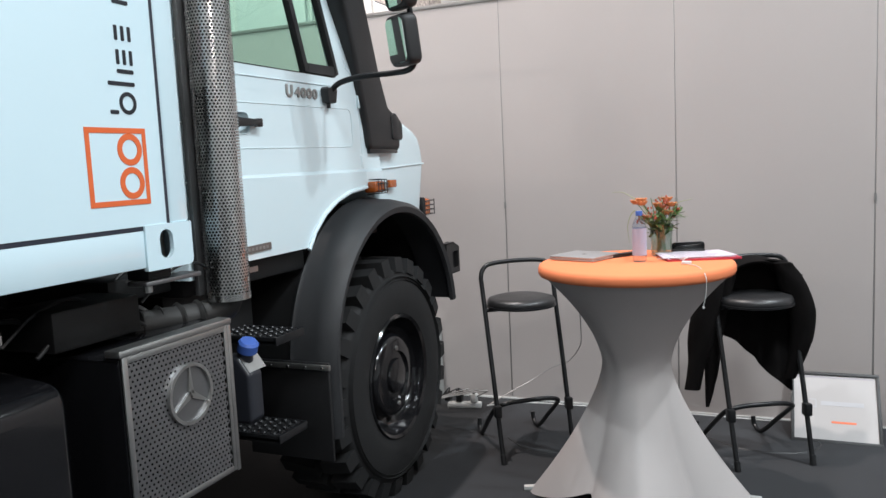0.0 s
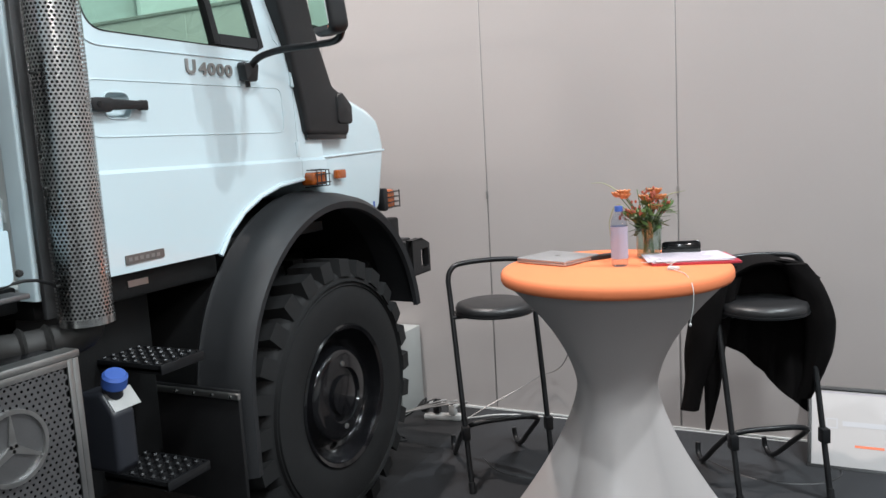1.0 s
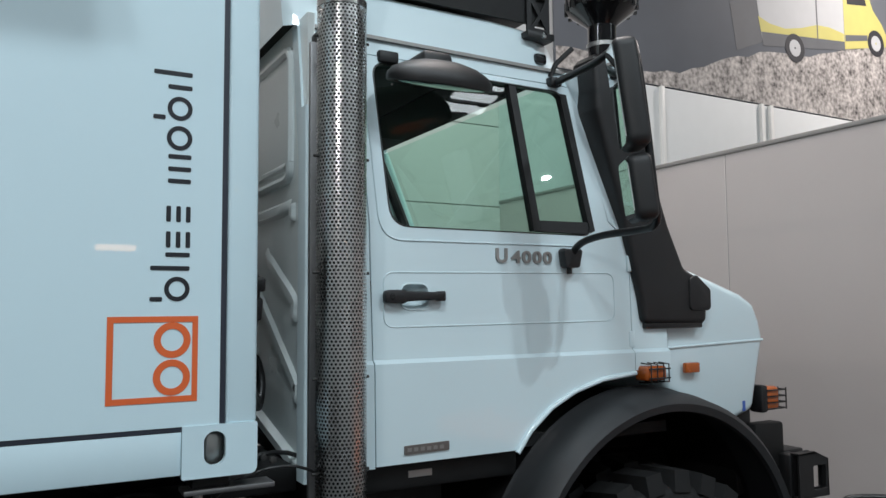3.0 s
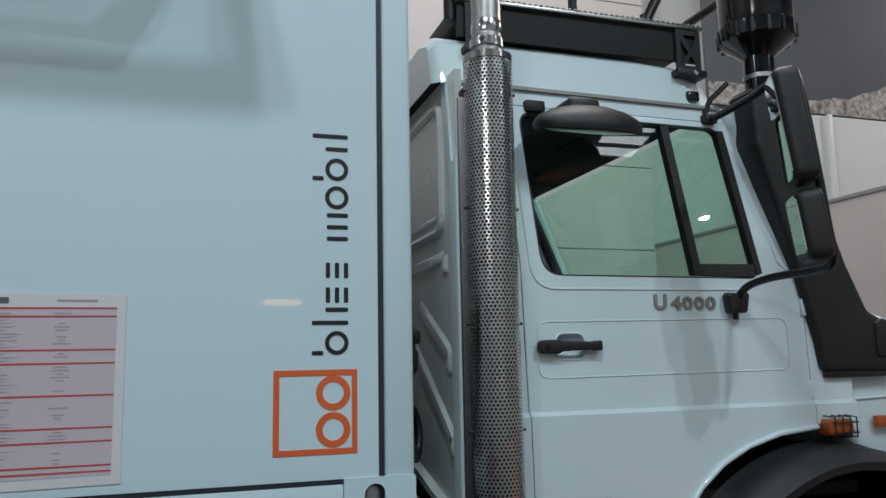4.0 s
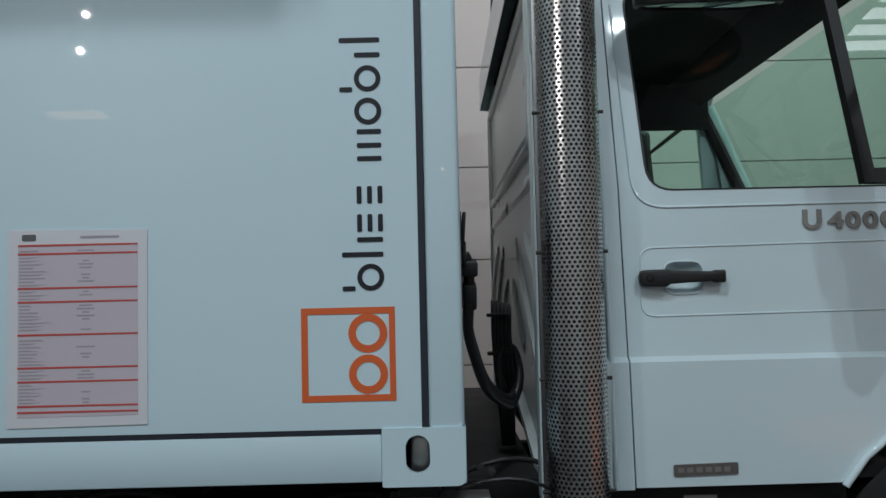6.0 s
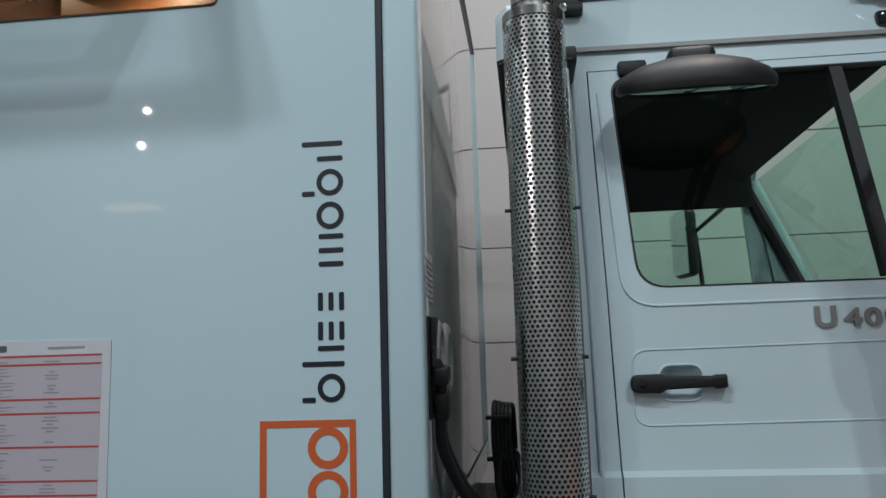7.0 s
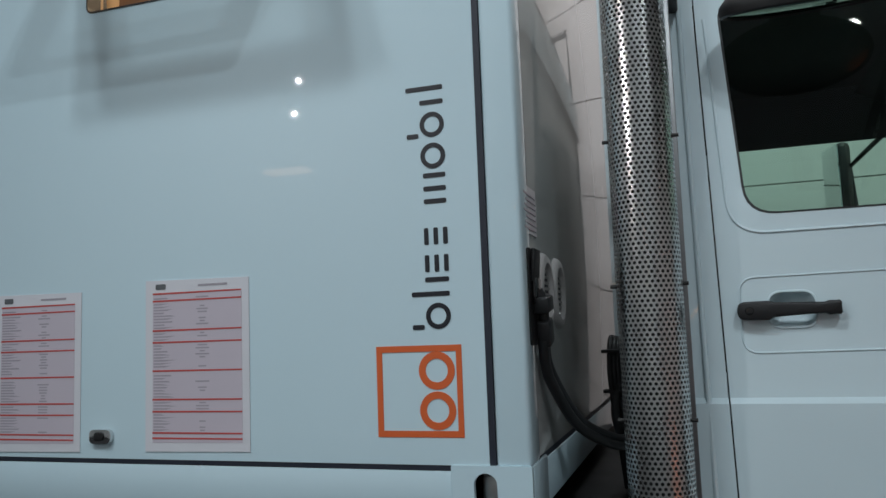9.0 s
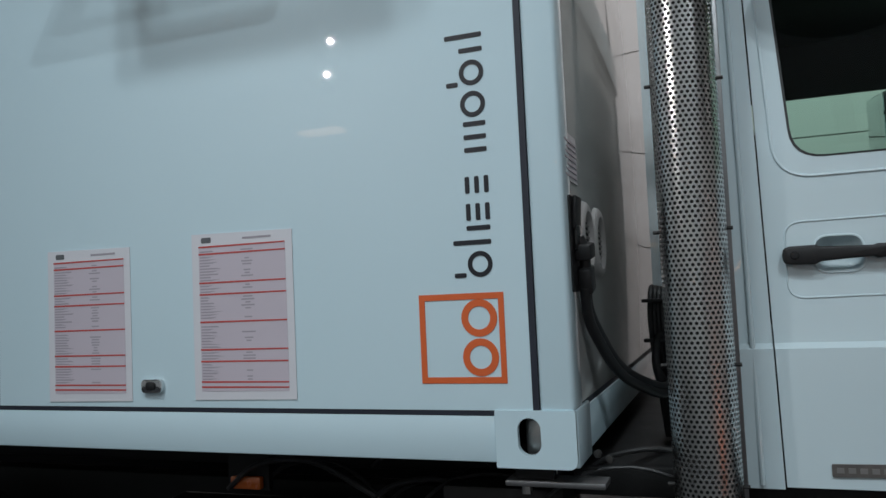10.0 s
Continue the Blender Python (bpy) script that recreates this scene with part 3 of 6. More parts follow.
part("casting_body", box(CX - 0.162, CX - 0.10, CF - 0.17, CF - 0.004, CB + 0.004, CB + 0.114, 0.004), M_DARK, casting)
part("casting_front", box(CX - 0.162, CX - 0.012, CF - 0.012, CF + 0.002, CB - 0.012, CB + 0.112, 0.004), M_GEL, casting)
part("twist_lock", box(CX - 0.09, CX - 0.03, CF - 0.12, CF - 0.07, CB + 0.01, CB + 0.09, 0.01), M_STEEL2, casting)

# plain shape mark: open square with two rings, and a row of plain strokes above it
LX = CX + 0.0015
mark = part("square_mark", sheet([(1.922, 1.503), (2.123, 1.503), (2.123, 1.703), (1.922, 1.703)], [[(1.936, 1.517), (2.110, 1.517), (2.110, 1.689), (1.936, 1.689)]], lambda y, z: LX, 0.0012), M_ORANGE, con, "orange open square", smooth=0)
for z in (1.6475, 1.5605):
    part("ring_mark", ring((2.0645, z), 0.0418, 0.0160, CX, LX), M_ORANGE, mark)
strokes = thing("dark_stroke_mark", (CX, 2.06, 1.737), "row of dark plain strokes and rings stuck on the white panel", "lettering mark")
S = 0.0105


def bar(y0, y1, z, w=S):
    return prism(rounded([(y0, z - w / 2), (y1, z - w / 2), (y1, z + w / 2), (y0, z + w / 2)], w * 0.3, 2), "x", CX, LX)


for z0, z1 in ((1.737, 1.795), (2.17, 2.228)):
    part("stroke", bar(2.012, 2.040, z0 + 0.006), M_INK, strokes)
    part("ring_mark", ring((2.073, (z0 + z1) / 2 + 0.001), 0.029, S, CX, LX), M_INK, strokes)
part("ring_mark", ring((2.073, 2.128), 0.0295, S, CX, LX), M_INK, strokes)
for z in (1.816, 2.285):
    part("stroke", bar(2.012, 2.101, z), M_INK, strokes)
for z in (1.848, 2.252):
    part("stroke", bar(2.045, 2.101, z), M_INK, strokes)
for z in (1.884, 1.945):
    for y in (2.051, 2.0735, 2.096):
        part("short_bar", prism(rounded([(y - S / 2, z - 0.019), (y + S / 2, z - 0.019), (y + S / 2, z + 0.019), (y - S / 2, z + 0.019)], 0.003, 2), "x", CX, LX), M_INK, strokes)
for z in (2.024, 2.053, 2.083):
    part("stroke", bar(2.048, 2.101, z), M_INK, strokes)

# printed information sheets
for y0, y1, z0, z1, tall in ((1.296, 1.594, 1.463, 1.881, 0), (0.806, 1.094, 1.456, 1.867, 1)):
    pap = thing("info_sheet", (CX, (y0 + y1) / 2, z0), "white printed specification sheet with red rules taped to the panel", "paper sheet", "info sheets")
    part("sheet", prism([(y0, z0), (y1, z0 + 0.003), (y1, z1), (y0, z1 + 0.004)], "x", CX + 0.0005, CX + 0.0025), M_PAPER, pap)
    a, b = y0 + 0.022, y1 - 0.02
    top = z1 - 0.03
    part("print_field", prism([(a, z0 + 0.022), (b, z0 + 0.024), (b, top), (a, top)], "x", CX + 0.0025, CX + 0.0033), M_PINK, pap)
    rules = (0.0, 0.05, 0.25, 0.33, 0.52, 0.71, 0.79, 0.93, 0.965)
    for f in rules:
        z = top - f * (top - z0 - 0.02)
        part("red_rule", prism([(a, z - 0.0022), (b, z - 0.0018), (b, z + 0.0018), (a, z + 0.0022)], "x", CX + 0.0033, CX + 0.004), M_RED, pap)
    part("heading", prism([(y0 + 0.155, z1 - 0.016), (y0 + 0.238, z1 - 0.016), (y0 + 0.238, z1 - 0.011), (y0 + 0.155, z1 - 0.011)], "x", CX + 0.0025, CX + 0.0033), M_GREYPRINT, pap)
    part("small_picture", prism(rounded([(y0 + 0.03, z1 - 0.02), (y0 + 0.06, z1 - 0.02), (y0 + 0.06, z1 - 0.006), (y0 + 0.03, z1 - 0.006)], 0.004), "x", CX + 0.0025, CX + 0.0033), M_PGREY, pap)
    lines = bmesh.new()
    rng = random.Random(9 + tall)
    n = 46
    for k in range(n):
        z = top - 0.012 - k * (top - z0 - 0.05) / n
        if min(abs((top - z) / (top - z0 - 0.02) - f) for f in rules) < 0.012:
            continue
        prism([(a + 0.003, z - 0.0017), (a + 0.003 + rng.uniform(0.02, 0.07), z - 0.0017), (a + 0.003 + rng.uniform(0.02, 0.07), z + 0.0017), (a + 0.003, z + 0.0017)], "x", CX + 0.0033, CX + 0.0037, bm=lines)
        if rng.random() < 0.7:
            w = rng.uniform(0.006, 0.02)
            prism([(a + 0.145 - w, z - 0.0017), (a + 0.145 + w, z - 0.0017), (a + 0.145 + w, z + 0.0017), (a + 0.145 - w, z + 0.0017)], "x", CX + 0.0033, CX + 0.0037, bm=lines)
    tagged(part("small_print", lines, M_GREYPRINT, pap, smooth=0), kind="stuff")

lock = thing("panel_lock", (CX, 1.165, 1.49), "small chrome push lock on the container side", "lock")
part("escutcheon", prism(rounded([(1.132, 1.481), (1.198, 1.481), (1.198, 1.517), (1.132, 1.517)], 0.014), "x", CX, CX + 0.014, 0.003), M_CHROME, lock)
part("button", prism(rounded([(1.151, 1.489), (1.179, 1.489), (1.179, 1.511), (1.151, 1.511)], 0.009), "x", CX + 0.014, CX + 0.019, 0.002), M_BLACK, lock)

# awning window: frame, open leaf, struts and the wooden inside
part("window_frame", sheet(rounded([(1.0985, 2.6205), (1.8195, 2.6205), (1.8195, 3.0375), (1.0985, 3.0375)], 0.020), [rounded([(1.102, 2.624), (1.816, 2.624), (1.816, 3.034), (1.102, 3.034)], 0.017)], lambda y, z: CX + 0.003, 0.05), M_BLACK, con, smooth=0)
leaf = thing("awning_window", (CX, 1.455, 2.96), "open top-hung acrylic window leaf with pale frame", "window")
tilt = Matrix.Translation((CX + 0.004, 0.012, 2.928)) @ pose(0, 0, 0, 0, -66, 0)


def leaf_bar(y0, y1, l0, l1, t0, t1, bev=0.004):
    return moved(box(t0, t1, y0, y1, -l1, -l0, bev), tilt)


part("outer_skin", moved(sheet(rounded([(1.06, -0.405), (1.808, -0.405), (1.808, 0.0), (1.06, 0.0)], 0.02), [rounded([(1.16, -0.33), (1.71, -0.33), (1.71, -0.07), (1.16, -0.07)], 0.02)], lambda y, z: 0.026, 0.01), tilt), M_BLACK, leaf, smooth=0)
part("pane", leaf_bar(1.15, 1.72, 0.06, 0.34, 0.012, 0.016, 0), M_GLASS2, leaf)
for args in ((1.075, 1.795, 0.335, 0.39, -0.012, 0.016), (1.075, 1.795, 0.015, 0.07, -0.012, 0.016), (1.075, 1.165, 0.07, 0.335, -0.012, 0.016), (1.705, 1.795, 0.07, 0.335, -0.012, 0.016)):
    part("leaf_frame", leaf_bar(*args), M_PALE, leaf)
for args in ((1.10, 1.77, 0.345, 0.375, -0.024, -0.012), (1.10, 1.77, 0.02, 0.05, -0.024, -0.012), (1.10, 1.13, 0.05, 0.345, -0.024, -0.012), (1.74, 1.77, 0.05, 0.345, -0.024, -0.012)):
    part("inner_lip", leaf_bar(*args), M_PALE, leaf)
for y in (1.115, 1.79):
    p1 = tilt @ Vector((-0.016, y, -0.17))
    part("stay", tube([p1, (CX - 0.03, y + 0.012, 2.686)], 0.0045, 8), M_SEAM if y > 1.5 else M_WOODPALE, leaf)
part("latch", leaf_bar(1.20, 1.26, 0.335, 0.372, -0.04, -0.024), M_STEEL2, leaf)

room = thing("wooden_interior", (-1.8, 1.4, 2.0), "honey wood cabin lining with overhead locker inside the container", "cabin lining")
part("back_wall", box(-3.38, -3.36, -0.6, 2.19, 1.5, 3.34), M_BROWN, room)
part("end_wall", box(-3.36, -1.2, 2.17, 2.19, 1.5, 3.34), M_WOOD, room)
part("partition", box(-3.36, -1.2, -0.62, -0.6, 1.5, 3.34), M_WOODPALE, room)
for a in ((-3.36, -1.2, -0.6, HY0), (-3.36, -1.2, HY1, 2.17), (-3.36, HX0, HY0, HY1), (HX1, -1.2, HY0, HY1)):
    part("ceiling_lining", box(*a, 3.335, 3.35), M_WOOD, room)
hatch = thing("roof_hatch", ((HX0 + HX1) / 2, (HY0 + HY1) / 2, 3.3), "pale two-pane roof hatch in the wooden ceiling", "hatch")
for a in ((HX0 - 0.03, HX1 + 0.03, HY0 - 0.03, HY0), (HX0 - 0.03, HX1 + 0.03, HY1, HY1 + 0.03), (HX0 - 0.03, HX0, HY0, HY1), (HX1, HX1 + 0.03, HY0, HY1), (-2.14, -2.12, HY0, HY1)):
    part("hatch_frame", box(*a, 3.322, 3.334, 0.002), M_BROWN, hatch)
for a in ((HX0, -2.141), (-2.119, HX1)):
    hp_ = part("hatch_pane", box(*a, HY0, HY1, 3.352, 3.357), M_GLASS2, hatch)
    hp_.visible_shadow = False
    part("pull_ring", lathe([(0.022 + 0.003 * math.cos(q), 0.003 * math.sin(q)) for q in [k * math.pi / 4 for k in range(9)]], 18, Matrix.Translation((a[0] + 0.02, HY1 - 0.12, 3.318))), M_STEEL2, hatch)
part("overhead_locker", box(-1.87, -1.215, 0.94, 2.165, 3.10, 3.333, 0.002), M_WOOD, room)
# Given the dark veneer to offset the strong downlight falling on it.
part("valance", box(-1.892, -1.871, 0.945, 2.165, 3.022, 3.30, 0.003), M_BROWN, room)
part("rear_locker", box(-3.2, -2.3, -0.5, 2.165, 2.80, 3.333, 0.005), M_BROWN, room)
for k in range(3):
    part("locker_door", box(-2.30, -2.285, -0.46 + k * 0.88, 0.38 + k * 0.88, 2.83, 3.30, 0.004), M_BROWN, room)
part("window_lining", box(-1.222, -1.198, 1.0, 1.062, 2.55, 3.098), M_WOODPALE, room)
part("blind_rail", box(-1.238, -1.223, 1.0, 1.06, 2.55, 3.098), M_BLACK, room)
part("window_post", box(-1.295, -1.239, 0.97, 1.055, 2.5, 3.098, 0.003), M_WOODPALE, room)
part("roller_blind", tube([(-1.26, 1.06, 3.03), (-1.26, 1.80, 3.03)], 0.03, 16), M_SEAM, room)
part("window_lining", box(CX - 0.2, CX - 0.045, 1.81, 1.86, 2.55, 3.1), M_WOOD, room)
part("window_lining", box(CX - 0.2, CX - 0.045, 1.0, 1.86, 2.56, 2.622), M_WOOD, room)
part("floor_lining", box(-3.36, -1.2, -0.6, 2.17, 1.5, 1.52), M_WOOD, room)
down = thing("downlight", (-1.71, 1.307, 3.1), "small round lit downlight in the wooden locker", "lamp")
part("bezel", lathe([(0.030, -0.004), (0.036, -0.004), (0.038, 0.0), (0.028, 0.0), (0.030, -0.004)], 24, Matrix.Translation((-1.71, 1.307, 3.0995))), M_CHROME, down)
part("lens", lathe([(0.0, -0.002), (0.029, -0.002), (0.029, 0.0), (0.0, 0.0)], 24, Matrix.Translation((-1.71, 1.307, 3.0995))), M_DOWN, down, "lit lens")

for ob in (room, hatch, down):
    ob.location += Vector((0, 0.028, -0.025))

# things on the front face
vent0 = thing("front_vent", (-1.385, CF, 1.82), "white round louvred vent on the container front", "vent", "front vents")
on_front = Matrix.Translation((-1.385, CF - 0.0045, 1.82)) @ pose(0, 0, 0, -90, 0, 0) @ Matrix.Diagonal((1.1, 1.22, 2.2, 1))
part("shell", lathe([(0.052, 0.004), (0.056, 0.0075), (0.068, 0.007), (0.074, 0.0045), (0.077, 0.0005), (0.052, 0.0005), (0.052, 0.004)], 36, on_front), M_VENT, vent0)
# Flat black disc paints the shaded recess behind the slats.
part("vent_back", lathe([(0.0, 0.0008), (0.053, 0.0008), (0.053, 0.0012), (0.0, 0.0012)], 28, on_front), M_BLACK, vent0)
for k in range(8):
    z = -0.049 + k * 0.014
    w = math.sqrt(0.0575 ** 2 - z * z)
    part("slat", moved(box(-w, w, 0.0, 0.006, -0.0035, 0.0025, 0.0008, seg=1), Matrix.Translation((-1.385, CF - 0.0035, 1.82 + z))), M_SEAM, vent0)
part("vent_screw", lathe([(0.0, 0.0085), (0.003, 0.008), (0.0035, 0.007)], 10, on_front @ Matrix.Translation((0.045, 0.045, 0.0))), M_STEEL2, vent0)
copy_thing(vent0, Matrix.Translation((-1.565, CF, 1.82)))
plate = thing("data_plate", (-1.25, CF, 1.95), "grey printed data plate on the container front", "plate")
part("sheet", box(-1.33, -1.175, CF - 0.004, CF - 0.001, 1.945, 2.055, 0.0), M_GREYTEXT, plate)
for k in range(7):
    part("print_bar", box(-1.32, -1.19 - 0.01 * (k % 3), CF - 0.001, CF + 0.0005, 1.955 + k * 0.013, 1.960 + k * 0.013), M_GREYPRINT, plate)
sock = thing("power_socket", (-1.24, CF, 1.8), "black power inlet with plug and thick cable", "socket")
part("housing", prism(rounded([(-1.292, 1.695), (-1.19, 1.695), (-1.19, 1.91), (-1.292, 1.91)], 0.008), "y", CF - 0.004, CF + 0.003), M_BLACK, sock)
part("inlet", box(-1.275, -1.215, CF + 0.002, CF + 0.014, 1.785, 1.845, 0.005), M_BLACKGLOSS, sock)
part("inlet_lid", moved(box(-0.034, 0.034, -0.004, 0.004, 0.0, 0.075, 0.003), Matrix.Translation((-1.245, CF + 0.006, 1.835)) @ pose(0, 0, 0, -4, 0, 0)), M_BLACK, sock)
plug = part("plug", tube([(-1.245, CF + 0.008, 1.815), (-1.25, CF + 0.018, 1.79), (-1.255, CF + 0.02, 1.745), (-1.262, CF + 0.02, 1.70)], 0.015, 14, curve=4, r2=0.011), M_CABLEK, sock)
part("plug_collar", moved(box(-0.034, 0.034, -0.016, 0.020, -0.018, 0.018, 0.006), Matrix.Translation((-1.252, CF + 0.019, 1.785)) @ pose(0, 0, 0, 0, 8, 0)), M_BLACK, plug)
part("plug_collar", moved(box(-0.028, 0.028, -0.014, 0.016, -0.030, 0.030, 0.007), Matrix.Translation((-1.262, CF + 0.02, 1.722)) @ pose(0, 0, 0, 0, 14, 0)), M_BLACK, plug)
for dx, dz in ((0.0, 0.0), (0.016, -0.014)):
    part("cable", tube([(-1.262 + dx, CF + 0.018, 1.705), (-1.29 + dx, 2.284, 1.655 + dz), (-1.33 + dx, 2.296, 1.60 + dz), (-1.42 + dx, 2.325, 1.516 + dz), (-1.54 + dx, 2.365, 1.462 + dz), (-1.67 + dx, 2.415, 1.432 + dz), (-1.745 + dx, 2.445, 1.485), (-1.745, 2.43, 1.545 - dz), (-1.73, 2.395, 1.545 - dz), (-1.715, 2.385, 1.49), (-1.715, 2.40, 1.44 + dz), (-1.76, 2.42, 1.40), (-1.84, 2.425, 1.33)], 0.0125, 10, curve=5), M_CABLEK, sock)
coil = thing("air_hose", (-1.770, 2.38, 1.27), "bundle of black air hoses bent down behind the cab", "hose")
for k in range(5):
    q = 0.011 * k + 0.022
    part("hose", tube([(-1.890, 2.362 + q, 1.60 - 0.01 * k), (-1.850, 2.36 + q, 1.675), (-1.790, 2.356 + q, 1.698 - 0.003 * k), (-1.740, 2.354 + q, 1.67), (-1.730, 2.352 + q, 1.60), (-1.735, 2.358 + q, 1.50), (-1.750, 2.372 + q * 0.8, 1.40), (-1.780, 2.385 + q * 0.6, 1.28)], 0.0075, 8, curve=4), M_CABLEK, coil)
part("hose_clip", box(-1.750, -1.715, 2.354, 2.418, 1.655, 1.665, 0.003), M_BLACK, coil)
part("hose_clip", box(-1.750, -1.717, 2.354, 2.420, 1.545, 1.555, 0.003), M_BLACK, coil)

# ---- the truck ----
truck = thing("truck", (-2.3, 3.67, 0.0), "white high-clearance expedition truck with black fenders and exhaust stack", "truck")
XS, XFAR, MID = -1.37, -3.23, -2.3


def side_x(y, z):
    """The near cab side: crease below the handle, upright door, leaning window part."""
    keys = ((1.2, -1.352), (1.552, -1.346), (1.564, -1.36), (1.97, -1.37), (2.0, -1.374), (2.52, -1.458), (2.6, -1.475))
    for (z0, x0), (z1, x1) in zip(keys, keys[1:]):
        if z <= z1:
            return x0 + (x1 - x0) * max(0.0, z - z0) / (z1 - z0)
    return keys[-1][1]


CUTS = (1.552, 1.564, 1.97, 2.0)
ARCH = [(3.172, 1.257), (3.225, 1.325), (3.31, 1.392), (3.41, 1.44), (3.53, 1.473), (3.685, 1.489)]
door_out = rounded([(2.678, 1.255)], 0) + ARCH + [(3.685, 1.95), (3.60, 2.02), (3.525, 2.52), (2.657, 2.52), (2.658, 2.4), (2.667, 1.85)]
win = rounded([(2.735, 1.967), (3.517, 1.966), (3.462, 2.498), (2.708, 2.50)], [0.07, 0.035, 0.05, 0.05], 6)
CUP = rounded([(2.762, 1.713), (2.864, 1.713), (2.860, 1.792), (2.766, 1.792)], 0.03, 6)
door = part("door", sheet(door_out, [win, CUP], side_x, 0.035, CUTS), M_WHITE, truck, "white cab door", smooth=25)
far_door = part("far_door", moved(sheet(door_out, [win], side_x, 0.035, CUTS), Matrix.Translation((2 * MID, 0, 0)) @ Matrix.Diagonal((-1, 1, 1, 1))), M_WHITE, truck)
bm = bpy.data.meshes["far_door"]
bm.flip_normals()


def seal(off, wide, x_off):
    def grow(p, d):
        c = Vector((3.11, 2.235))
        q = Vector(p) - c
        return tuple(c + q * (1 + d / q.length))
    return sheet([grow(p, off) for p in win], [[grow(p, off - wide) for p in win]], lambda y, z: side_x(y, z) + x_off, 0.03, CUTS[2:])


part("window_seal", seal(0.002, 0.006, 0.001), M_BLACK, door, smooth=0)


def single(outline, off):
    """A bent pane of one surface."""
    bm = sheet(outline, [], lambda y, z: side_x(y, z) + off, 0.004, CUTS[2:])
    drop = [f for f in bm.faces if f.normal.x < 0.5]
    bmesh.ops.delete(bm, geom=drop, context="FACES")
    return bm


pane = part("window_pane", single(win, -0.016), M_GLASS, door, smooth=0)
far_pane = part("far_window_pane", moved(single(win, -0.016), Matrix.Translation((2 * MID, 0, 0)) @ Matrix.Diagonal((-1, 1, 1, 1))), M_GLASS, far_door, smooth=0)
far_pane.visible_shadow = False
pane.visible_shadow = False
part("window_divider", sheet([(3.272, 1.975), (3.302, 1.975), (3.262, 2.495), (3.232, 2.495)], [], lambda y, z: side_x(y, z) - 0.002, 0.03, CUTS[2:]), M_BLACK, door, smooth=0)
part("quarter_seal", sheet([(3.30, 1.974), (3.525, 1.972), (3.517, 2.015), (3.30, 2.012)], [], lambda y, z: side_x(y, z) - 0.001, 0.028, CUTS[2:]), M_BLACK, door, smooth=0)
part("quarter_seal", sheet([(3.512, 1.975), (3.535, 1.985), (3.482, 2.49), (3.452, 2.49)], [], lambda y, z: side_x(y, z) + 0.001, 0.028, CUTS[2:]), M_BLACK, door, smooth=0)


def press_line(pts, r=0.0022):
    return tube([(side_x(y, z) + 0.0006, y, z) for y, z in pts], r, 6)


loop = rounded([(2.708, 1.660), (3.61, 1.668), (3.61, 1.836), (2.708, 1.826)], 0.035, 5)
part("pressed_line", press_line(loop + loop[:1]), M_WHITE, door)
surround = rounded([(2.676, 2.46), (2.697, 1.925), (3.45, 1.928)], [0, 0.085, 0], 8)
part("pressed_line", press_line(surround, 0.0035), M_WHITE, door)
# recessed grip and black handle
def dish(loop, rows, cy, cz):
    """A pressed hollow behind a rounded opening; rows of scale and depth."""
    own = bmesh.new()
    rings = []
    for k, d in rows:
        pts = [(cy + (y - cy) * k, cz + (z - cz) * k) for y, z in loop]
        rings.append([own.verts.new((side_x(y, z) - d, y, z)) for y, z in pts])
    for a_, b_ in zip(rings, rings[1:]):
        for i in range(len(loop)):
            j = (i + 1) % len(loop)
            own.faces.new((a_[i], a_[j], b_[j], b_[i]))
    own.faces.new(rings[-1])
    bmesh.ops.recalc_face_normals(own, faces=own.faces[:])
    return own


part("grip_cup", dish(CUP, ((1.02, 0.002), (0.98, 0.006), (0.9, 0.016), (0.74, 0.025), (0.5, 0.030), (0.2, 0.0315)), 2.813, 1.752), M_WHITE, door, "pressed hollow behind the handle", smooth=70)
part("grip_rim", press_line(CUP + CUP[:1], 0.003), M_WHITE, door)
grip = rounded([(2.700, 1.733), (2.764, 1.731), (2.776, 1.738), (2.876, 1.742), (2.884, 1.738), (2.907, 1.740), (2.907, 1.768), (2.884, 1.769), (2.876, 1.766), (2.776, 1.769), (2.764, 1.773), (2.700, 1.772)], [0.016, 0.004, 0.004, 0.003, 0.003, 0.006, 0.006, 0.003, 0.003, 0.004, 0.004, 0.016], 4)
hand = part("handle", prism(grip, "x", XS + 0.012, XS + 0.036, 0.005, seg=3), M_BLACK, door, "black plastic grip handle", smooth=40)
for y0, y1 in ((2.706, 2.758), (2.886, 2.903)):
    part("handle_foot", box(XS - 0.004, XS + 0.014, y0, y1, 1.742, 1.764, 0.004), M_BLACK, hand)
part("lock_barrel", lathe([(0.0, 0.003), (0.008, 0.002), (0.009, 0.0)], 14, Matrix.Translation((XS + 0.036, 2.724, 1.752)) @ pose(0, 0, 0, 0, 90, 0)), M_BLACKGLOSS, hand)
part("door_latch", box(XS - 0.02, XS + 0.0005, 2.6625, 2.6685, 1.72, 1.80, 0.001), M_BLACK, door, "black latch plate in the door gap")
for text, y, size in (("U", 3.108, 0.064), ("4", 3.172, 0.054), ("0", 3.214, 0.054), ("0", 3.257, 0.054), ("0", 3.300, 0.054)):
    part("badge_sign", lettering(text, size, 0.003, Matrix.Translation((side_x(0, 1.9) + 0.004, y, 1.866)) @ Matrix(((0, 0, 1, 0), (1.35 if text != "U" else 1.1, 0, 0, 0), (0, 1, 0, 0), (0, 0, 0, 1)))), M_SEAM, door, "grey raised badge", smooth=0)
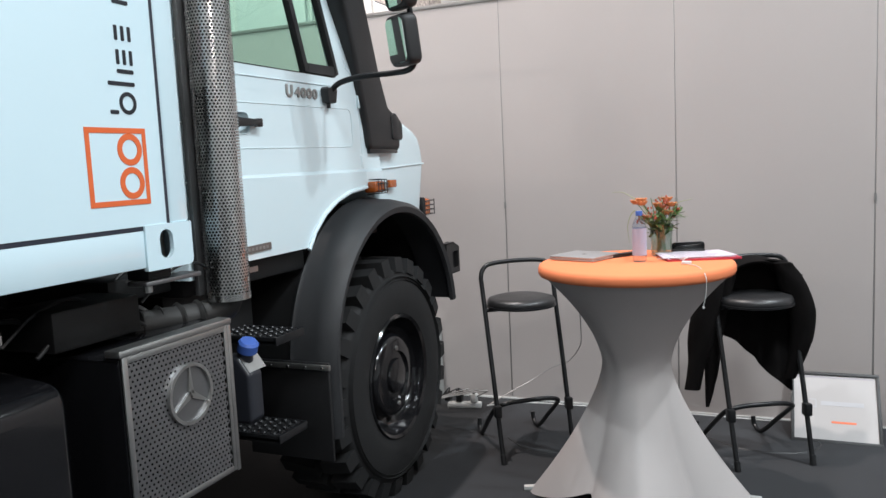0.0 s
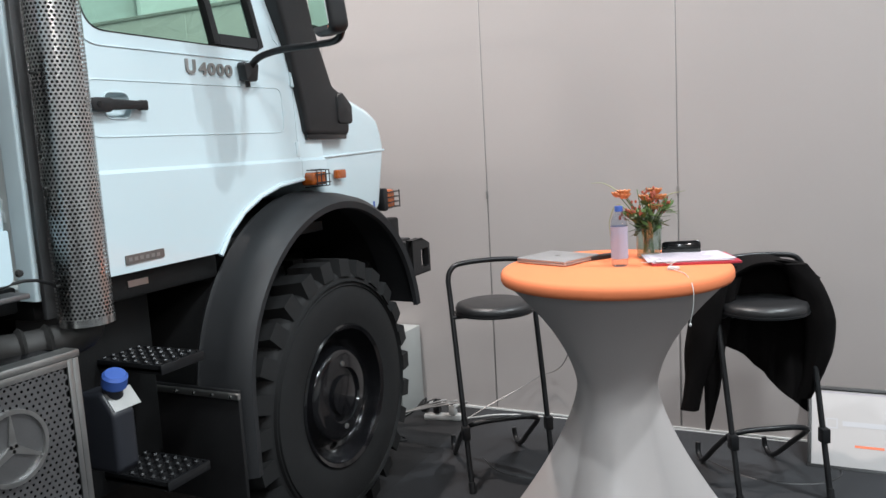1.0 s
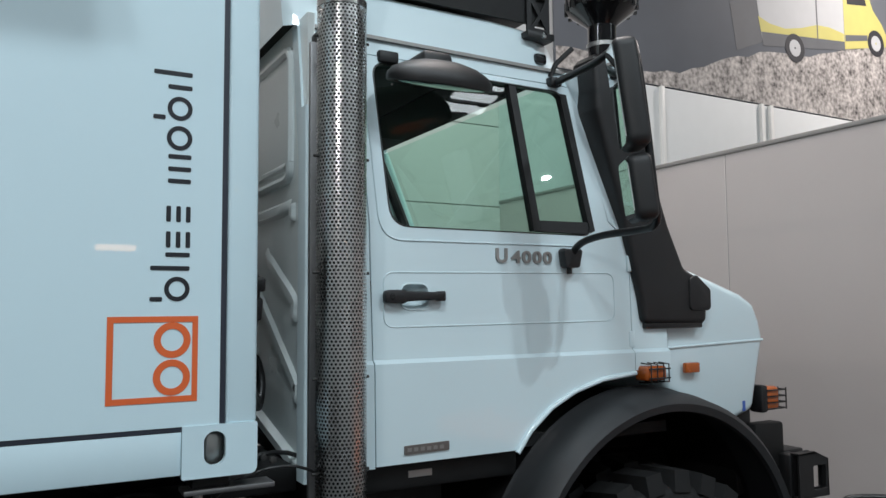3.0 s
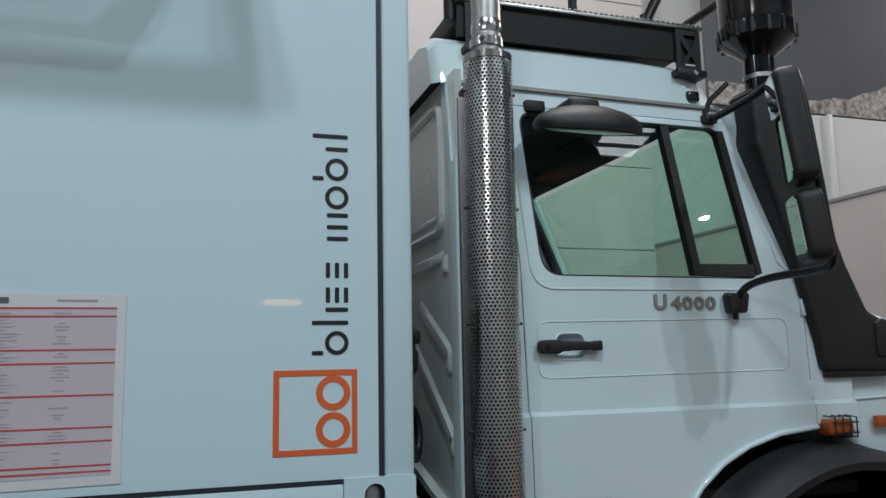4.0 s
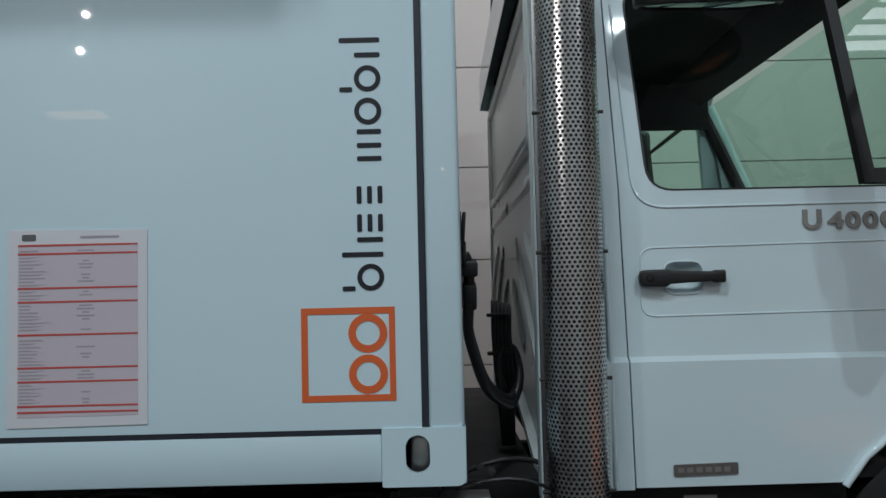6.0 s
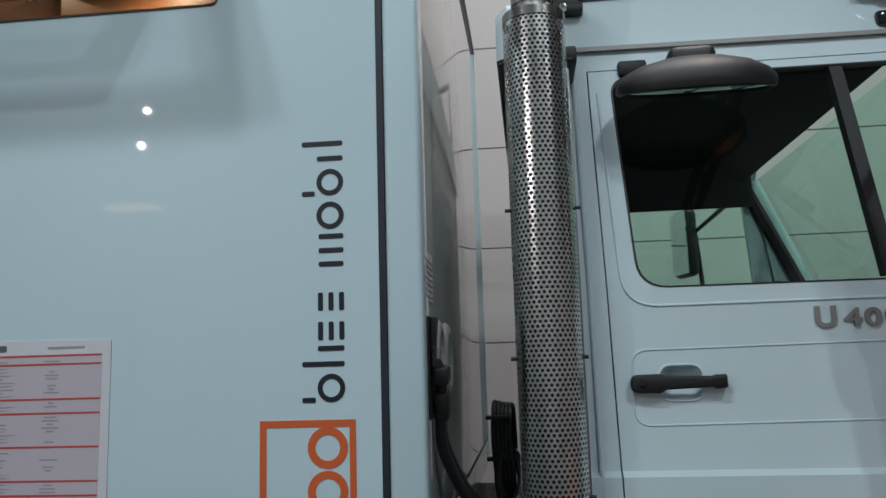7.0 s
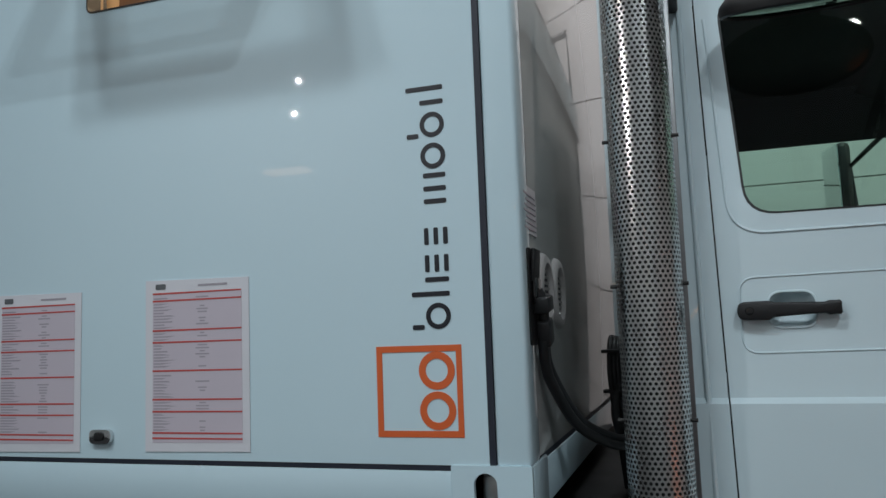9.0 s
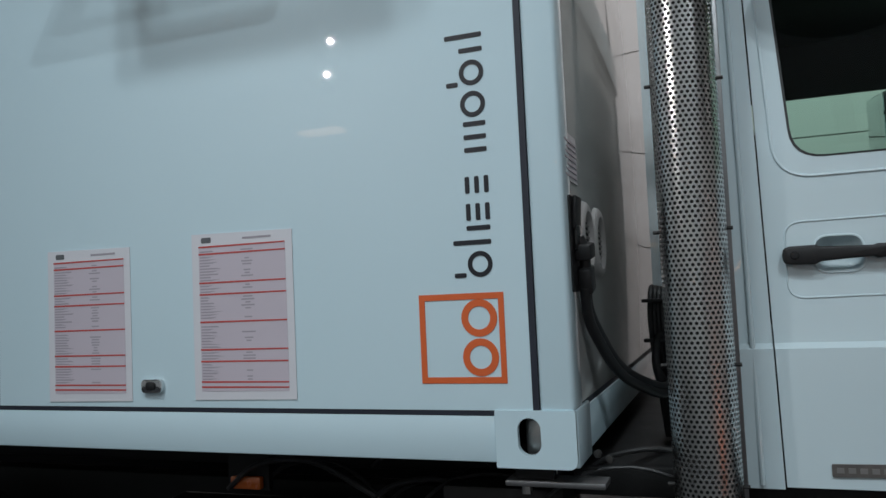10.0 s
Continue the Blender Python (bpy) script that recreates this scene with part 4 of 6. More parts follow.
part("name_plate", prism(rounded([(2.767, 1.281), (2.920, 1.284), (2.920, 1.311), (2.767, 1.308)], 0.004), "x", side_x(0, 1.31), side_x(0, 1.31) + 0.004), M_BRONZE, door, "small bronze-grey name plate")
for k in range(6):
    part("plate_bar", box(side_x(0, 1.31) + 0.004, side_x(0, 1.31) + 0.0055, 2.776 + k * 0.022, 2.790 + k * 0.022, 1.290, 1.301), M_SEAM, door)
for z in (1.60, 1.872):
    part("hinge", box(XS - 0.012, XS + 0.012, 3.672, 3.70, z - 0.03, z + 0.03, 0.005), M_WHITE, door, "painted door hinge")

# cab shell
frame_out = [(2.47, 1.25), (2.6745, 1.25), (2.6635, 1.85), (2.6545, 2.4), (2.6535, 2.5235), (3.5285, 2.5235), (3.6035, 2.0245), (3.689, 1.9525), (3.689, 1.49), (3.86, 1.47), (3.86, 1.93), (3.78, 1.95), (3.50, 2.58), (2.47, 2.58)]
for name, flip in (("cab_side", 1), ("far_cab_side", -1)):
    bm = sheet(frame_out, [], lambda y, z: side_x(y, z) - 0.001, 0.05, CUTS)
    if flip < 0:
        bm = moved(bm, Matrix.Translation((2 * MID, 0, 0)) @ Matrix.Diagonal((-1, 1, 1, 1)))
        bmesh.ops.reverse_faces(bm, faces=bm.faces[:])
    part(name, bm, M_WHITE, truck, smooth=25)
part("side_rib", tube([(side_x(0, z) + 0.002, 2.63 - (z - 1.25) * 0.008, z) for z in (1.26, 1.56, 1.99, 2.5)], 0.006, 8), M_WHITE, truck)
part("rear_edge", prism(rounded([(-1.33, 2.45), (-1.33, 2.485), (-1.40, 2.485), (-1.40, 2.45)], 0.008), "z", 1.235, 2.3), M_WHITE, truck)
for z in (1.34, 1.55, 1.74, 2.0, 2.22):
    part("edge_bolt", lathe([(0.0, 0.008), (0.006, 0.007), (0.007, 0.0)], 8, Matrix.Translation((-1.33, 2.468, z)) @ pose(0, 0, 0, 0, 90, 0)), M_STEEL2, truck)
part("gutter", prism([(2.50, 2.578), (3.47, 2.568), (3.49, 2.574), (3.47, 2.579), (2.50, 2.589)], "x", -1.50, -1.458), M_SEAM, truck, "grey rain gutter")
roof_sec = rounded([(-1.47, 2.58), (-1.505, 2.74), (-1.60, 2.775), (-3.0, 2.775), (-3.095, 2.74), (-3.13, 2.58)], [0, 0.05, 0.05, 0.05, 0.05, 0], 4)
rows = []
for y, dz, dx in ((2.43, -0.03, 0.02), (2.46, 0.0, 0.0), (2.6, 0.0, 0.0), (3.2, -0.005, 0.0), (3.36, -0.02, 0.0), (3.45, -0.06, 0.02), (3.52, -0.15, 0.04)):
    rows.append([(x + (dx if x < MID else -dx), y, max(2.57, z + dz * (z - 2.57) / 0.2)) for x, z in roof_sec])
n = len(roof_sec)
part("roof", from_lists([p for r in rows for p in r], [(i * n + k, i * n + k + 1, (i + 1) * n + k + 1, (i + 1) * n + k) for i in range(len(rows) - 1) for k in range(n - 1)] + [tuple(range(n))]), M_WHITE, truck, "white cab roof", smooth=40)
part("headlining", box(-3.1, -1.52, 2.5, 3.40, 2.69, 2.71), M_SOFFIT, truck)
# Dark strip laid over the white far cab side above its window.
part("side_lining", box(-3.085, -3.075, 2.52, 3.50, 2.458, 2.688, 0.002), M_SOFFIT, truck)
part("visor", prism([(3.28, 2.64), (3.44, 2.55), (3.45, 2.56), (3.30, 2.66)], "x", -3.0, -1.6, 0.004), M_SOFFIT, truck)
part("rear_wall", prism([(-1.40, 1.228), (-2.15, 1.41), (-2.45, 1.41), (-3.20, 1.228), (-3.20, 2.60), (-1.40, 2.60)], "y", 2.478, 2.50), M_REAR, truck, "white pressed cab rear wall")
# pressed ribs of the rear wall
def pressed(pts, w=0.026, r=0.009):
    """A raised band pressed out of the sheet, flat-topped with sloping flanks."""
    line = smooth_line(pts, 3) if len(pts) > 2 else [Vector(p) for p in pts]
    own = bmesh.new()
    rows_ = []
    for i_, p in enumerate(line):
        d = (line[min(i_ + 1, len(line) - 1)] - line[max(i_ - 1, 0)]).normalized()
        side = d.cross(Vector((0, 1, 0))).normalized()
        end = 0.35 if i_ in (0, len(line) - 1) else 1.0
        rows_.append([own.verts.new(p + side * s_ * w * (1 if abs(s_) > 0.6 else end) + Vector((0, y_ * end, 0))) for s_, y_ in ((-1, 0.004), (-0.5, -r), (0.5, -r), (1, 0.004))])
    for a_, b_ in zip(rows_, rows_[1:]):
        for k_ in range(3):
            own.faces.new((a_[k_], a_[k_ + 1], b_[k_ + 1], b_[k_]))
    bmesh.ops.recalc_face_normals(own, faces=own.faces[:])
    return own


YR = 2.476
RIBS = ([(-1.80, 1.90), (-1.65, 1.82), (-1.505, 1.745), (-1.495, 1.72), (-1.497, 1.68)], [(-2.05, 1.885), (-1.77, 1.69), (-1.495, 1.505), (-1.478, 1.48), (-1.475, 1.44)], [(-2.19, 1.755), (-2.03, 1.65), (-1.885, 1.55)], [(-1.535, 2.03), (-1.75, 2.03), (-1.95, 2.03), (-2.25, 2.03)], [(-1.522, 2.04), (-1.522, 2.01), (-1.524, 1.985)])
for mid_x in (1, -1):
    def rx_(x):
        return x if mid_x > 0 else 2 * MID - x
    for ribs in (RIBS):
        part("pressed_rib", pressed([(rx_(x), YR, z) for x, z in ribs]), M_REAR, truck)
for s_ in (1, -1):
    part("rear_flange", pressed([(MID + s_ * 0.89, YR, 1.252), (MID + s_ * 0.52, YR, 1.342), (MID + s_ * 0.15, YR, 1.432)], 0.024, 0.02), M_REAR, truck, "folded lower flange")
lp = rounded([(-1.535, 2.12), (-3.065, 2.12), (-3.065, 2.53), (-1.535, 2.53)], 0.05)
part("pressed_rib", tube([(p[0], YR, p[1]) for p in lp + lp[:1]], 0.016, 8), M_REAR, truck)
part("pressed_rib", pressed([(-1.60, YR, 2.165), (-2.3, YR, 2.165), (-3.0, YR, 2.165)], 0.014), M_REAR, truck)
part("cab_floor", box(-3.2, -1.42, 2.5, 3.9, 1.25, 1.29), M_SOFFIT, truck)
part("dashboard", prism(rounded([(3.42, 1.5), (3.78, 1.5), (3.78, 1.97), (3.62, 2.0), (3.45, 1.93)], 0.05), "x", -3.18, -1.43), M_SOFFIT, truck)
part("steering_wheel", lathe([(0.19 + 0.013 * math.cos(a), 0.013 * math.sin(a)) for a in [k * math.pi / 4 for k in range(9)]], 28, Matrix.Translation((-2.72, 3.30, 1.97)) @ pose(0, 0, 0, 35, 0, 0)), M_BLACK, truck)
for x in (-1.87, -2.72):
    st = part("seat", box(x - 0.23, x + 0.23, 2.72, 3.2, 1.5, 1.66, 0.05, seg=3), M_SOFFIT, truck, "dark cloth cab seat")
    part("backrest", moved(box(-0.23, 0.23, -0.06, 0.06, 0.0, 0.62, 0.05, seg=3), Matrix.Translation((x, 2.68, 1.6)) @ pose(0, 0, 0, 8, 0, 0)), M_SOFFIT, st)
wind = [(3.50, 2.56), (3.80, 1.94)]
ws = from_lists([(-1.45, 3.80, 1.945), (-3.15, 3.80, 1.945), (-3.11, 3.50, 2.56), (-1.49, 3.50, 2.56)], [(0, 1, 2, 3)])
wpane = part("windscreen", ws, M_GLASS, truck, "green-tinted windscreen", smooth=0)
wpane.visible_shadow = False
for s in (1, -1):
    def mx(x):
        return x if s > 0 else 2 * MID - x
    part("a_pillar", tube([(mx(-1.42), 3.80, 1.93), (mx(-1.475), 3.51, 2.57)], 0.038, 10), M_WHITE, truck)
    part("pillar_trim", tube([(mx(-1.45), 3.76, 1.96), (mx(-1.50), 3.48, 2.54)], 0.028, 8), M_SOFFIT, truck)

# bonnet
hood = [(3.865, 1.40), (3.865, 1.905), (3.94, 1.88), (4.30, 1.765), (4.375, 1.725), (4.405, 1.66), (4.425, 1.585), (4.40, 1.50), (4.35, 1.30), (4.20, 1.26)]
part("bonnet", prism(hood, "x", -1.385, -3.215, 0.03, seg=3), M_WHITE, truck, "white sloping bonnet", smooth=30)
part("bonnet_seam", tube([(-1.365, 3.862, 1.49), (-1.372, 3.862, 1.9)], 0.003, 6), M_SEAL, truck)
part("bonnet_crease", tube([(-1.366, 3.70, 1.558), (-1.383, 3.9, 1.562), (-1.384, 4.41, 1.579)], 0.005, 8), M_WHITE, truck)
part("cowl", prism([(3.75, 1.90), (3.87, 1.90), (3.83, 1.955), (3.75, 1.96)], "x", -1.40, -3.2), M_WHITE, truck)

# white rolled lip over the wheel arch
lip = [(2.69, 1.245)] + [(y, z - 0.008) for y, z in ARCH]
part("arch_lip", tube([(-1.345, y, z) for y, z in lip[1:]], 0.009, 10), M_WHITE, truck)

# fender: a wide band round the wheel
path = [Vector((0, 3.05, z)) for z in (0.50, 0.60, 0.68)] + [Vector((0, 3.715 + 0.665 * math.cos(a), 0.76 + 0.665 * math.sin(a))) for a in [radians(180 - 4 * k) for k in range(44)]]
sec = [(-1.40, 0.0), (-1.385, 0.008), (-1.372, 0.0), (-1.28, -0.004), (-1.215, -0.018), (-1.192, -0.04), (-1.198, -0.066), (-1.216, -0.07), (-1.225, -0.05), (-1.24, -0.032), (-1.40, -0.026)]
verts, faces = [], []
for i, p in enumerate(path):
    d = (path[min(i + 1, len(path) - 1)] - path[max(i - 1, 0)]).normalized()
    out = Vector((0, -d.z, d.y))
    verts += [(x, p.y + out.y * o, p.z + out.z * o) for x, o in sec]
n = len(sec)
for i in range(len(path) - 1):
    faces += [(i * n + k, i * n + (k + 1) % n, (i + 1) * n + (k + 1) % n, (i + 1) * n + k) for k in range(n)]
faces += [tuple(range(n)), tuple((len(path) - 1) * n + k for k in range(n))[::-1]]
bm = from_lists(verts, faces)
bmesh.ops.recalc_face_normals(bm, faces=bm.faces[:])
part("fender", bm, M_FENDER, truck, "dark grey plastic wheel-arch fender", smooth=45)
bm = from_lists([(x, p.y, p.z - 0.02) for p in path for x in (-1.39, -3.0)], [(2 * i, 2 * i + 1, 2 * i + 3, 2 * i + 2) for i in range(len(path) - 1)])
part("arch_liner", bm, M_DARK, truck)
part("arch_back", box(-1.95, -1.90, 3.07, 4.36, 0.5, 1.37), M_DARK, truck)
part("mudflap", box(-1.60, -1.205, 3.035, 3.05, 0.42, 0.82, 0.004), M_BLACK, truck)
flap = part("flap_strip", box(-1.60, -1.19, 3.015, 3.03, 0.795, 0.815, 0.002), M_STEEL2, truck, "riveted metal strip")
for x in (-1.22, -1.30, -1.38, -1.46):
    part("rivet", lathe([(0.0, 0.006), (0.006, 0.004), (0.007, 0.0)], 8, Matrix.Translation((x, 3.015, 0.805)) @ pose(0, 0, 0, 90, 0, 0)), M_CHROME, flap)


# front wheel
def wheel(c, face):
    """A wheel whose outer face lies at x = face; turned round the x axis."""
    w = part("wheel", bmesh.new(), M_DARK, truck)
    turn_x = Matrix.Translation((face, c[0], c[1])) @ pose(0, 0, 0, 0, 90, 0)
    R = 0.572
    tyre = [(0.285, -0.06), (0.30, -0.015), (0.345, -0.004), (0.40, 0.0), (0.45, -0.008), (0.492, -0.02), (0.5, -0.024), (0.506, -0.03), (0.512, -0.038), (0.522, -0.06), (0.526, -0.19), (0.522, -0.32), (0.50, -0.36), (0.40, -0.38), (0.30, -0.36)]
    t = part("tyre", lathe(tyre, 72, turn_x), M_RUBBER, w, "black off-road tyre")
    for rr in (0.462, 0.478):
        part("sidewall_ridge", lathe([(rr - 0.004, -0.02), (rr, -0.004), (rr + 0.004, -0.02)], 72, turn_x), M_RUBBER, t)
    n = 26
    for k in range(n):
        a = 2 * math.pi * k / n
        for s in (0, 1):
            b = a + (0.5 * s) * 2 * math.pi / n
            x0, x1 = ((-0.165, -0.012), (-0.372, -0.205))[s]
            da = 0.075
            sk = 0.055 if s == 0 else -0.055
            verts = []
            for rad, shrink in ((0.50, 1.0), (R, 0.82)):
                for ax, off in ((x0, sk), (x1 - (0.0 if rad > 0.5 else -0.0), 0.0)):
                    for sg in (-1, 1):
                        ang = b + off + sg * da * shrink
                        xx = ax - (0.012 if (rad == R and ax == x1 and s == 0) else 0)
                        verts.append((xx, rad * math.cos(ang), rad * math.sin(ang)))
            faces = [(0, 1, 3, 2), (4, 6, 7, 5), (0, 4, 5, 1), (2, 3, 7, 6), (0, 2, 6, 4), (1, 5, 7, 3)]
            bm = from_lists(verts, faces)
            bmesh.ops.recalc_face_normals(bm, faces=bm.faces[:])
            bm.transform(Matrix.Translation((face, c[0], c[1])))
            part("tread_block", bm, M_RUBBER, t, smooth=0)
    rim_p = [(0.29, -0.03), (0.302, -0.012), (0.295, -0.004), (0.28, -0.012), (0.272, -0.05), (0.255, -0.095), (0.225, -0.115), (0.205, -0.09), (0.198, -0.05), (0.185, -0.034), (0.165, -0.028), (0.118, -0.022), (0.112, -0.036), (0.085, -0.036), (0.08, -0.022), (0.05, -0.018), (0.0, -0.018)]
    rim_o = part("rim", lathe(rim_p, 56, turn_x), M_BLACKGLOSS, w, "gloss black steel rim")
    for k in range(2):
        part("hub_bolt", lathe([(0.0, 0.01), (0.01, 0.008), (0.012, 0.0)], 8, Matrix.Translation((face - 0.026, c[0], c[1] + (0.135, -0.135)[k])) @ pose(0, 0, 0, 0, 90, 0)), M_STEEL2, rim_o)
    return w


wheel((3.755, 0.57), -1.25)
part("far_wheel", lathe([(0.1, -0.3), (0.5, -0.3), (0.55, -0.25), (0.55, 0.0), (0.5, 0.05), (0.1, 0.05)], 40, Matrix.Translation((-3.0, 3.755, 0.56)) @ pose(0, 0, 0, 0, 90, 0)), M_RUBBER, truck)
part("axle", tube([(-1.6, 3.755, 0.56), (-3.0, 3.755, 0.56)], 0.09, 12), M_DARK, truck)
for x in (-1.86, -2.74):
    part("frame_rail", box(x - 0.045, x + 0.045, -3.4, 4.45, 0.86, 1.10, 0.006), M_DARK, truck)
part("subframe", box(-2.75, -1.85, -3.3, 2.2, 1.14, 1.31, 0.006), M_DARK, truck)
part("rear_wheel", lathe([(0.1, -0.34), (0.5, -0.34), (0.56, -0.3), (0.56, 0.0), (0.5, 0.04), (0.1, 0.04)], 48, Matrix.Translation((-1.3, -0.15, 0.56)) @ pose(0, 0, 0, 0, 90, 0)), M_RUBBER, truck)
part("rear_wheel", lathe([(0.1, -0.34), (0.5, -0.34), (0.56, -0.3), (0.56, 0.0), (0.5, 0.04), (0.1, 0.04)], 48, Matrix.Translation((-2.96, -0.15, 0.56)) @ pose(0, 0, 0, 0, 90, 0)), M_RUBBER, truck)

# lamps of the front
ind = part("side_lamp", box(-1.37, -1.305, 3.70, 3.80, 1.452, 1.505, 0.012, seg=3), M_AMBER, truck, "amber side lamp in a wire guard")
for y in (3.715, 3.745, 3.775, 3.80):
    part("guard_wire", tube([(-1.36, y, 1.445), (-1.298, y, 1.448), (-1.298, y, 1.511), (-1.36, y, 1.515)], 0.0028, 6), M_TUBE, ind)
for z in (1.462, 1.495):
    part("guard_wire", tube([(-1.298, 3.705, z), (-1.296, 3.805, z)], 0.0028, 6), M_TUBE, ind)
part("marker_lamp", box(-1.375, -1.355, 3.945, 4.02, 1.466, 1.505, 0.006), M_AMBER, truck, "amber marker lamp")
hl = part("front_indicator", box(-1.46, -1.40, 4.43, 4.53, 1.285, 1.385, 0.02, seg=3), M_AMBER, truck, "amber front indicator in a wire guard")
part("lamp_shell", box(-1.465, -1.395, 4.41, 4.45, 1.28, 1.392, 0.012), M_BLACK, hl)
for z in (1.295, 1.32, 1.345, 1.37):
    part("guard_wire", tube([(-1.395, 4.44, z), (-1.39, 4.55, z), (-1.47, 4.555, z)], 0.003, 6), M_TUBE, hl)
for x in (-1.392, -1.43, -1.468):
    part("guard_wire", tube([(x, 4.552, 1.29), (x, 4.552, 1.378)], 0.003, 6), M_TUBE, hl)
part("small_sticker", box(-1.386, -1.3835, 4.28, 4.295, 1.30, 1.34), M_BLUE, truck)

# bumper
bump = part("bumper", box(-3.2, -1.40, 4.52, 4.66, 0.90, 1.12, 0.008), M_BLACK, truck, "black steel bumper")
end = [(4.50, 0.945), (4.685, 0.95), (4.685, 1.09), (4.60, 1.125), (4.50, 1.12)]
part("bumper_end", sheet(end, [rounded([(4.588, 0.972), (4.668, 0.972), (4.668, 1.068), (4.588, 1.068)], 0.008)], lambda y, z: -1.305, 0.008), M_BLACK, bump, smooth=0)
part("bumper_end", sheet(end, [rounded([(4.588, 0.972), (4.668, 0.972), (4.668, 1.068), (4.588, 1.068)], 0.008)], lambda y, z: -1.335, 0.008), M_BLACK, bump, smooth=0)
part("bumper_edge", box(-1.342, -1.305, 4.677, 4.685, 0.95, 1.09), M_BLACK, bump)
part("bumper_edge", box(-1.342, -1.305, 4.5, 4.685, 0.942, 0.95), M_BLACK, bump)
part("bumper_edge", box(-1.342, -1.305, 4.5, 4.61, 1.115, 1.122), M_BLACK, bump)
part("bumper_bracket", box(-1.46, -1.39, 4.36, 4.53, 1.06, 1.24, 0.012), M_DARK, truck)
part("bumper_bracket", box(-1.40, -1.34, 4.49, 4.56, 0.95, 1.115, 0.006), M_BLACK, bump)
part("front_panel", box(-3.15, -1.44, 4.30, 4.40, 0.95, 1.5, 0.02), M_BLACK, truck)

# raised air intake
EX = -1.335
part_in = part("air_intake", prism(rounded([(3.728, 1.655), (4.045, 1.65), (4.055, 1.775), (4.00, 1.83), (3.935, 1.86), (3.86, 2.02), (3.72, 2.42), (3.70, 2.62), (3.52, 2.62), (3.53, 2.42), (3.65, 2.0), (3.715, 1.75)], 0.03), "x", EX, EX - 0.135, 0.02, seg=3), M_BLACK, truck, "black raised air intake column", smooth=35)
part("intake_base", box(EX - 0.13, EX - 0.01, 3.74, 4.03, 1.635, 1.66, 0.006), M_BLACKGLOSS, part_in)
part("intake_lip", prism(rounded([(3.95, 1.70), (4.062, 1.70), (4.062, 1.78), (3.99, 1.835), (3.95, 1.82)], 0.02), "x", EX + 0.008, EX - 0.10, 0.008), M_BLACK, part_in)
pc = Matrix.Translation((EX - 0.05, 3.60, 2.60))
clean = part("pre_cleaner", lathe([(0.0, 0.02), (0.052, 0.02), (0.052, 0.14), (0.062, 0.15), (0.10, 0.18), (0.128, 0.20), (0.132, 0.235), (0.132, 0.25), (0.118, 0.255), (0.124, 0.28), (0.126, 0.42), (0.10, 0.45), (0.0, 0.46)], 32, pc), M_BLACKGLOSS, truck, "dark round pre-cleaner bowl")
for k in range(16):
    a = 2 * math.pi * k / 16
    part("fin", box(-0.005, 0.005, 0.1, 0.135, 0.195, 0.245), M_BLACK, clean).matrix_local = Matrix.Translation(Vector((EX - 0.05, 3.60, 2.60)) - BASE[truck]) @ pose(0, 0, 0, 0, 0, math.degrees(a)) @ Matrix.Translation(BASE[truck])
part("clamp_band", lathe([(0.053, 0.06), (0.057, 0.06), (0.057, 0.075), (0.053, 0.075)], 24, pc), M_STEEL2, clean)
part("intake_strap", tube([(EX - 0.1, 3.50, 2.66), (EX - 0.12, 3.44, 2.60), (EX - 0.13, 3.42, 2.55)], 0.010, 8), M_BLACK, truck)

# mirrors
MX, MY = -0.975, 3.325
part("mirror_arm", tube([(-1.352, 3.405, 1.885), (-1.30, 3.41, 1.93), (-1.2, 3.42, 1.95), (-1.06, 3.44, 1.955), (-0.98, 3.43, 1.96), (-0.945, 3.415, 1.99), (-0.94, 3.40, 2.06), (-0.945, 3.375, 2.3), (-0.955, 3.355, 2.48), (-1.0, 3.36, 2.53), (-1.2, 3.395, 2.52), (-1.46, 3.43, 2.525)], 0.0125, 10, curve=5), M_TUBE, truck, "black tubular mirror arm")
mb = part("mirror_mount", prism(rounded([(3.37, 1.85), (3.43, 1.85), (3.445, 1.915), (3.36, 1.915)], 0.012), "x", -1.365, -1.325, 0.008), M_BLACK, truck)
part("mount_bolt", tube([(-1.35, 3.40, 1.83), (-1.35, 3.40, 1.86)], 0.009, 8), M_BLACK, mb)
part("mirror_mount", box(-1.48, -1.43, 3.40, 3.45, 2.51, 2.545, 0.008), M_BLACK, truck)


def mirror(zc, w, h, yaw):
    m = Matrix.Translation((MX, MY - 0.12 * (zc - 2.2), zc)) @ pose(0, 0, 0, 0, 0, yaw) @ pose(0, 0, 0, 7, 0, 0)
    o = rounded([(-w / 2, -h / 2), (w / 2, -h / 2), (w / 2, h / 2), (-w / 2, h / 2)], 0.035, 6)
    sh = moved(prism(o, "y", -0.012, 0.06, 0.02, seg=3), m)
    housing = part("mirror", sh, M_BLACK, truck, "black housed wing mirror")
    inner = rounded([(-w / 2 + 0.014, -h / 2 + 0.014), (w / 2 - 0.014, -h / 2 + 0.014), (w / 2 - 0.014, h / 2 - 0.014), (-w / 2 + 0.014, h / 2 - 0.014)], 0.026, 6)
    part("mirror_glass", moved(prism(inner, "y", -0.0145, -0.0115), m), M_MIRROR, housing, "mirror glass", smooth=0)
    return housing


mirror(2.065, 0.145, 0.20, -30)
mirror(2.345, 0.15, 0.33, -32)
far_turn = Matrix.Translation((-3.55, 3.26, 2.37)) @ pose(0, 0, 0, 0, 0, 14)
fm = part("far_mirror", moved(box(-0.10, 0.10, 0.0, 0.06, -0.17, 0.17, 0.03, seg=3), far_turn), M_BLACK, truck)
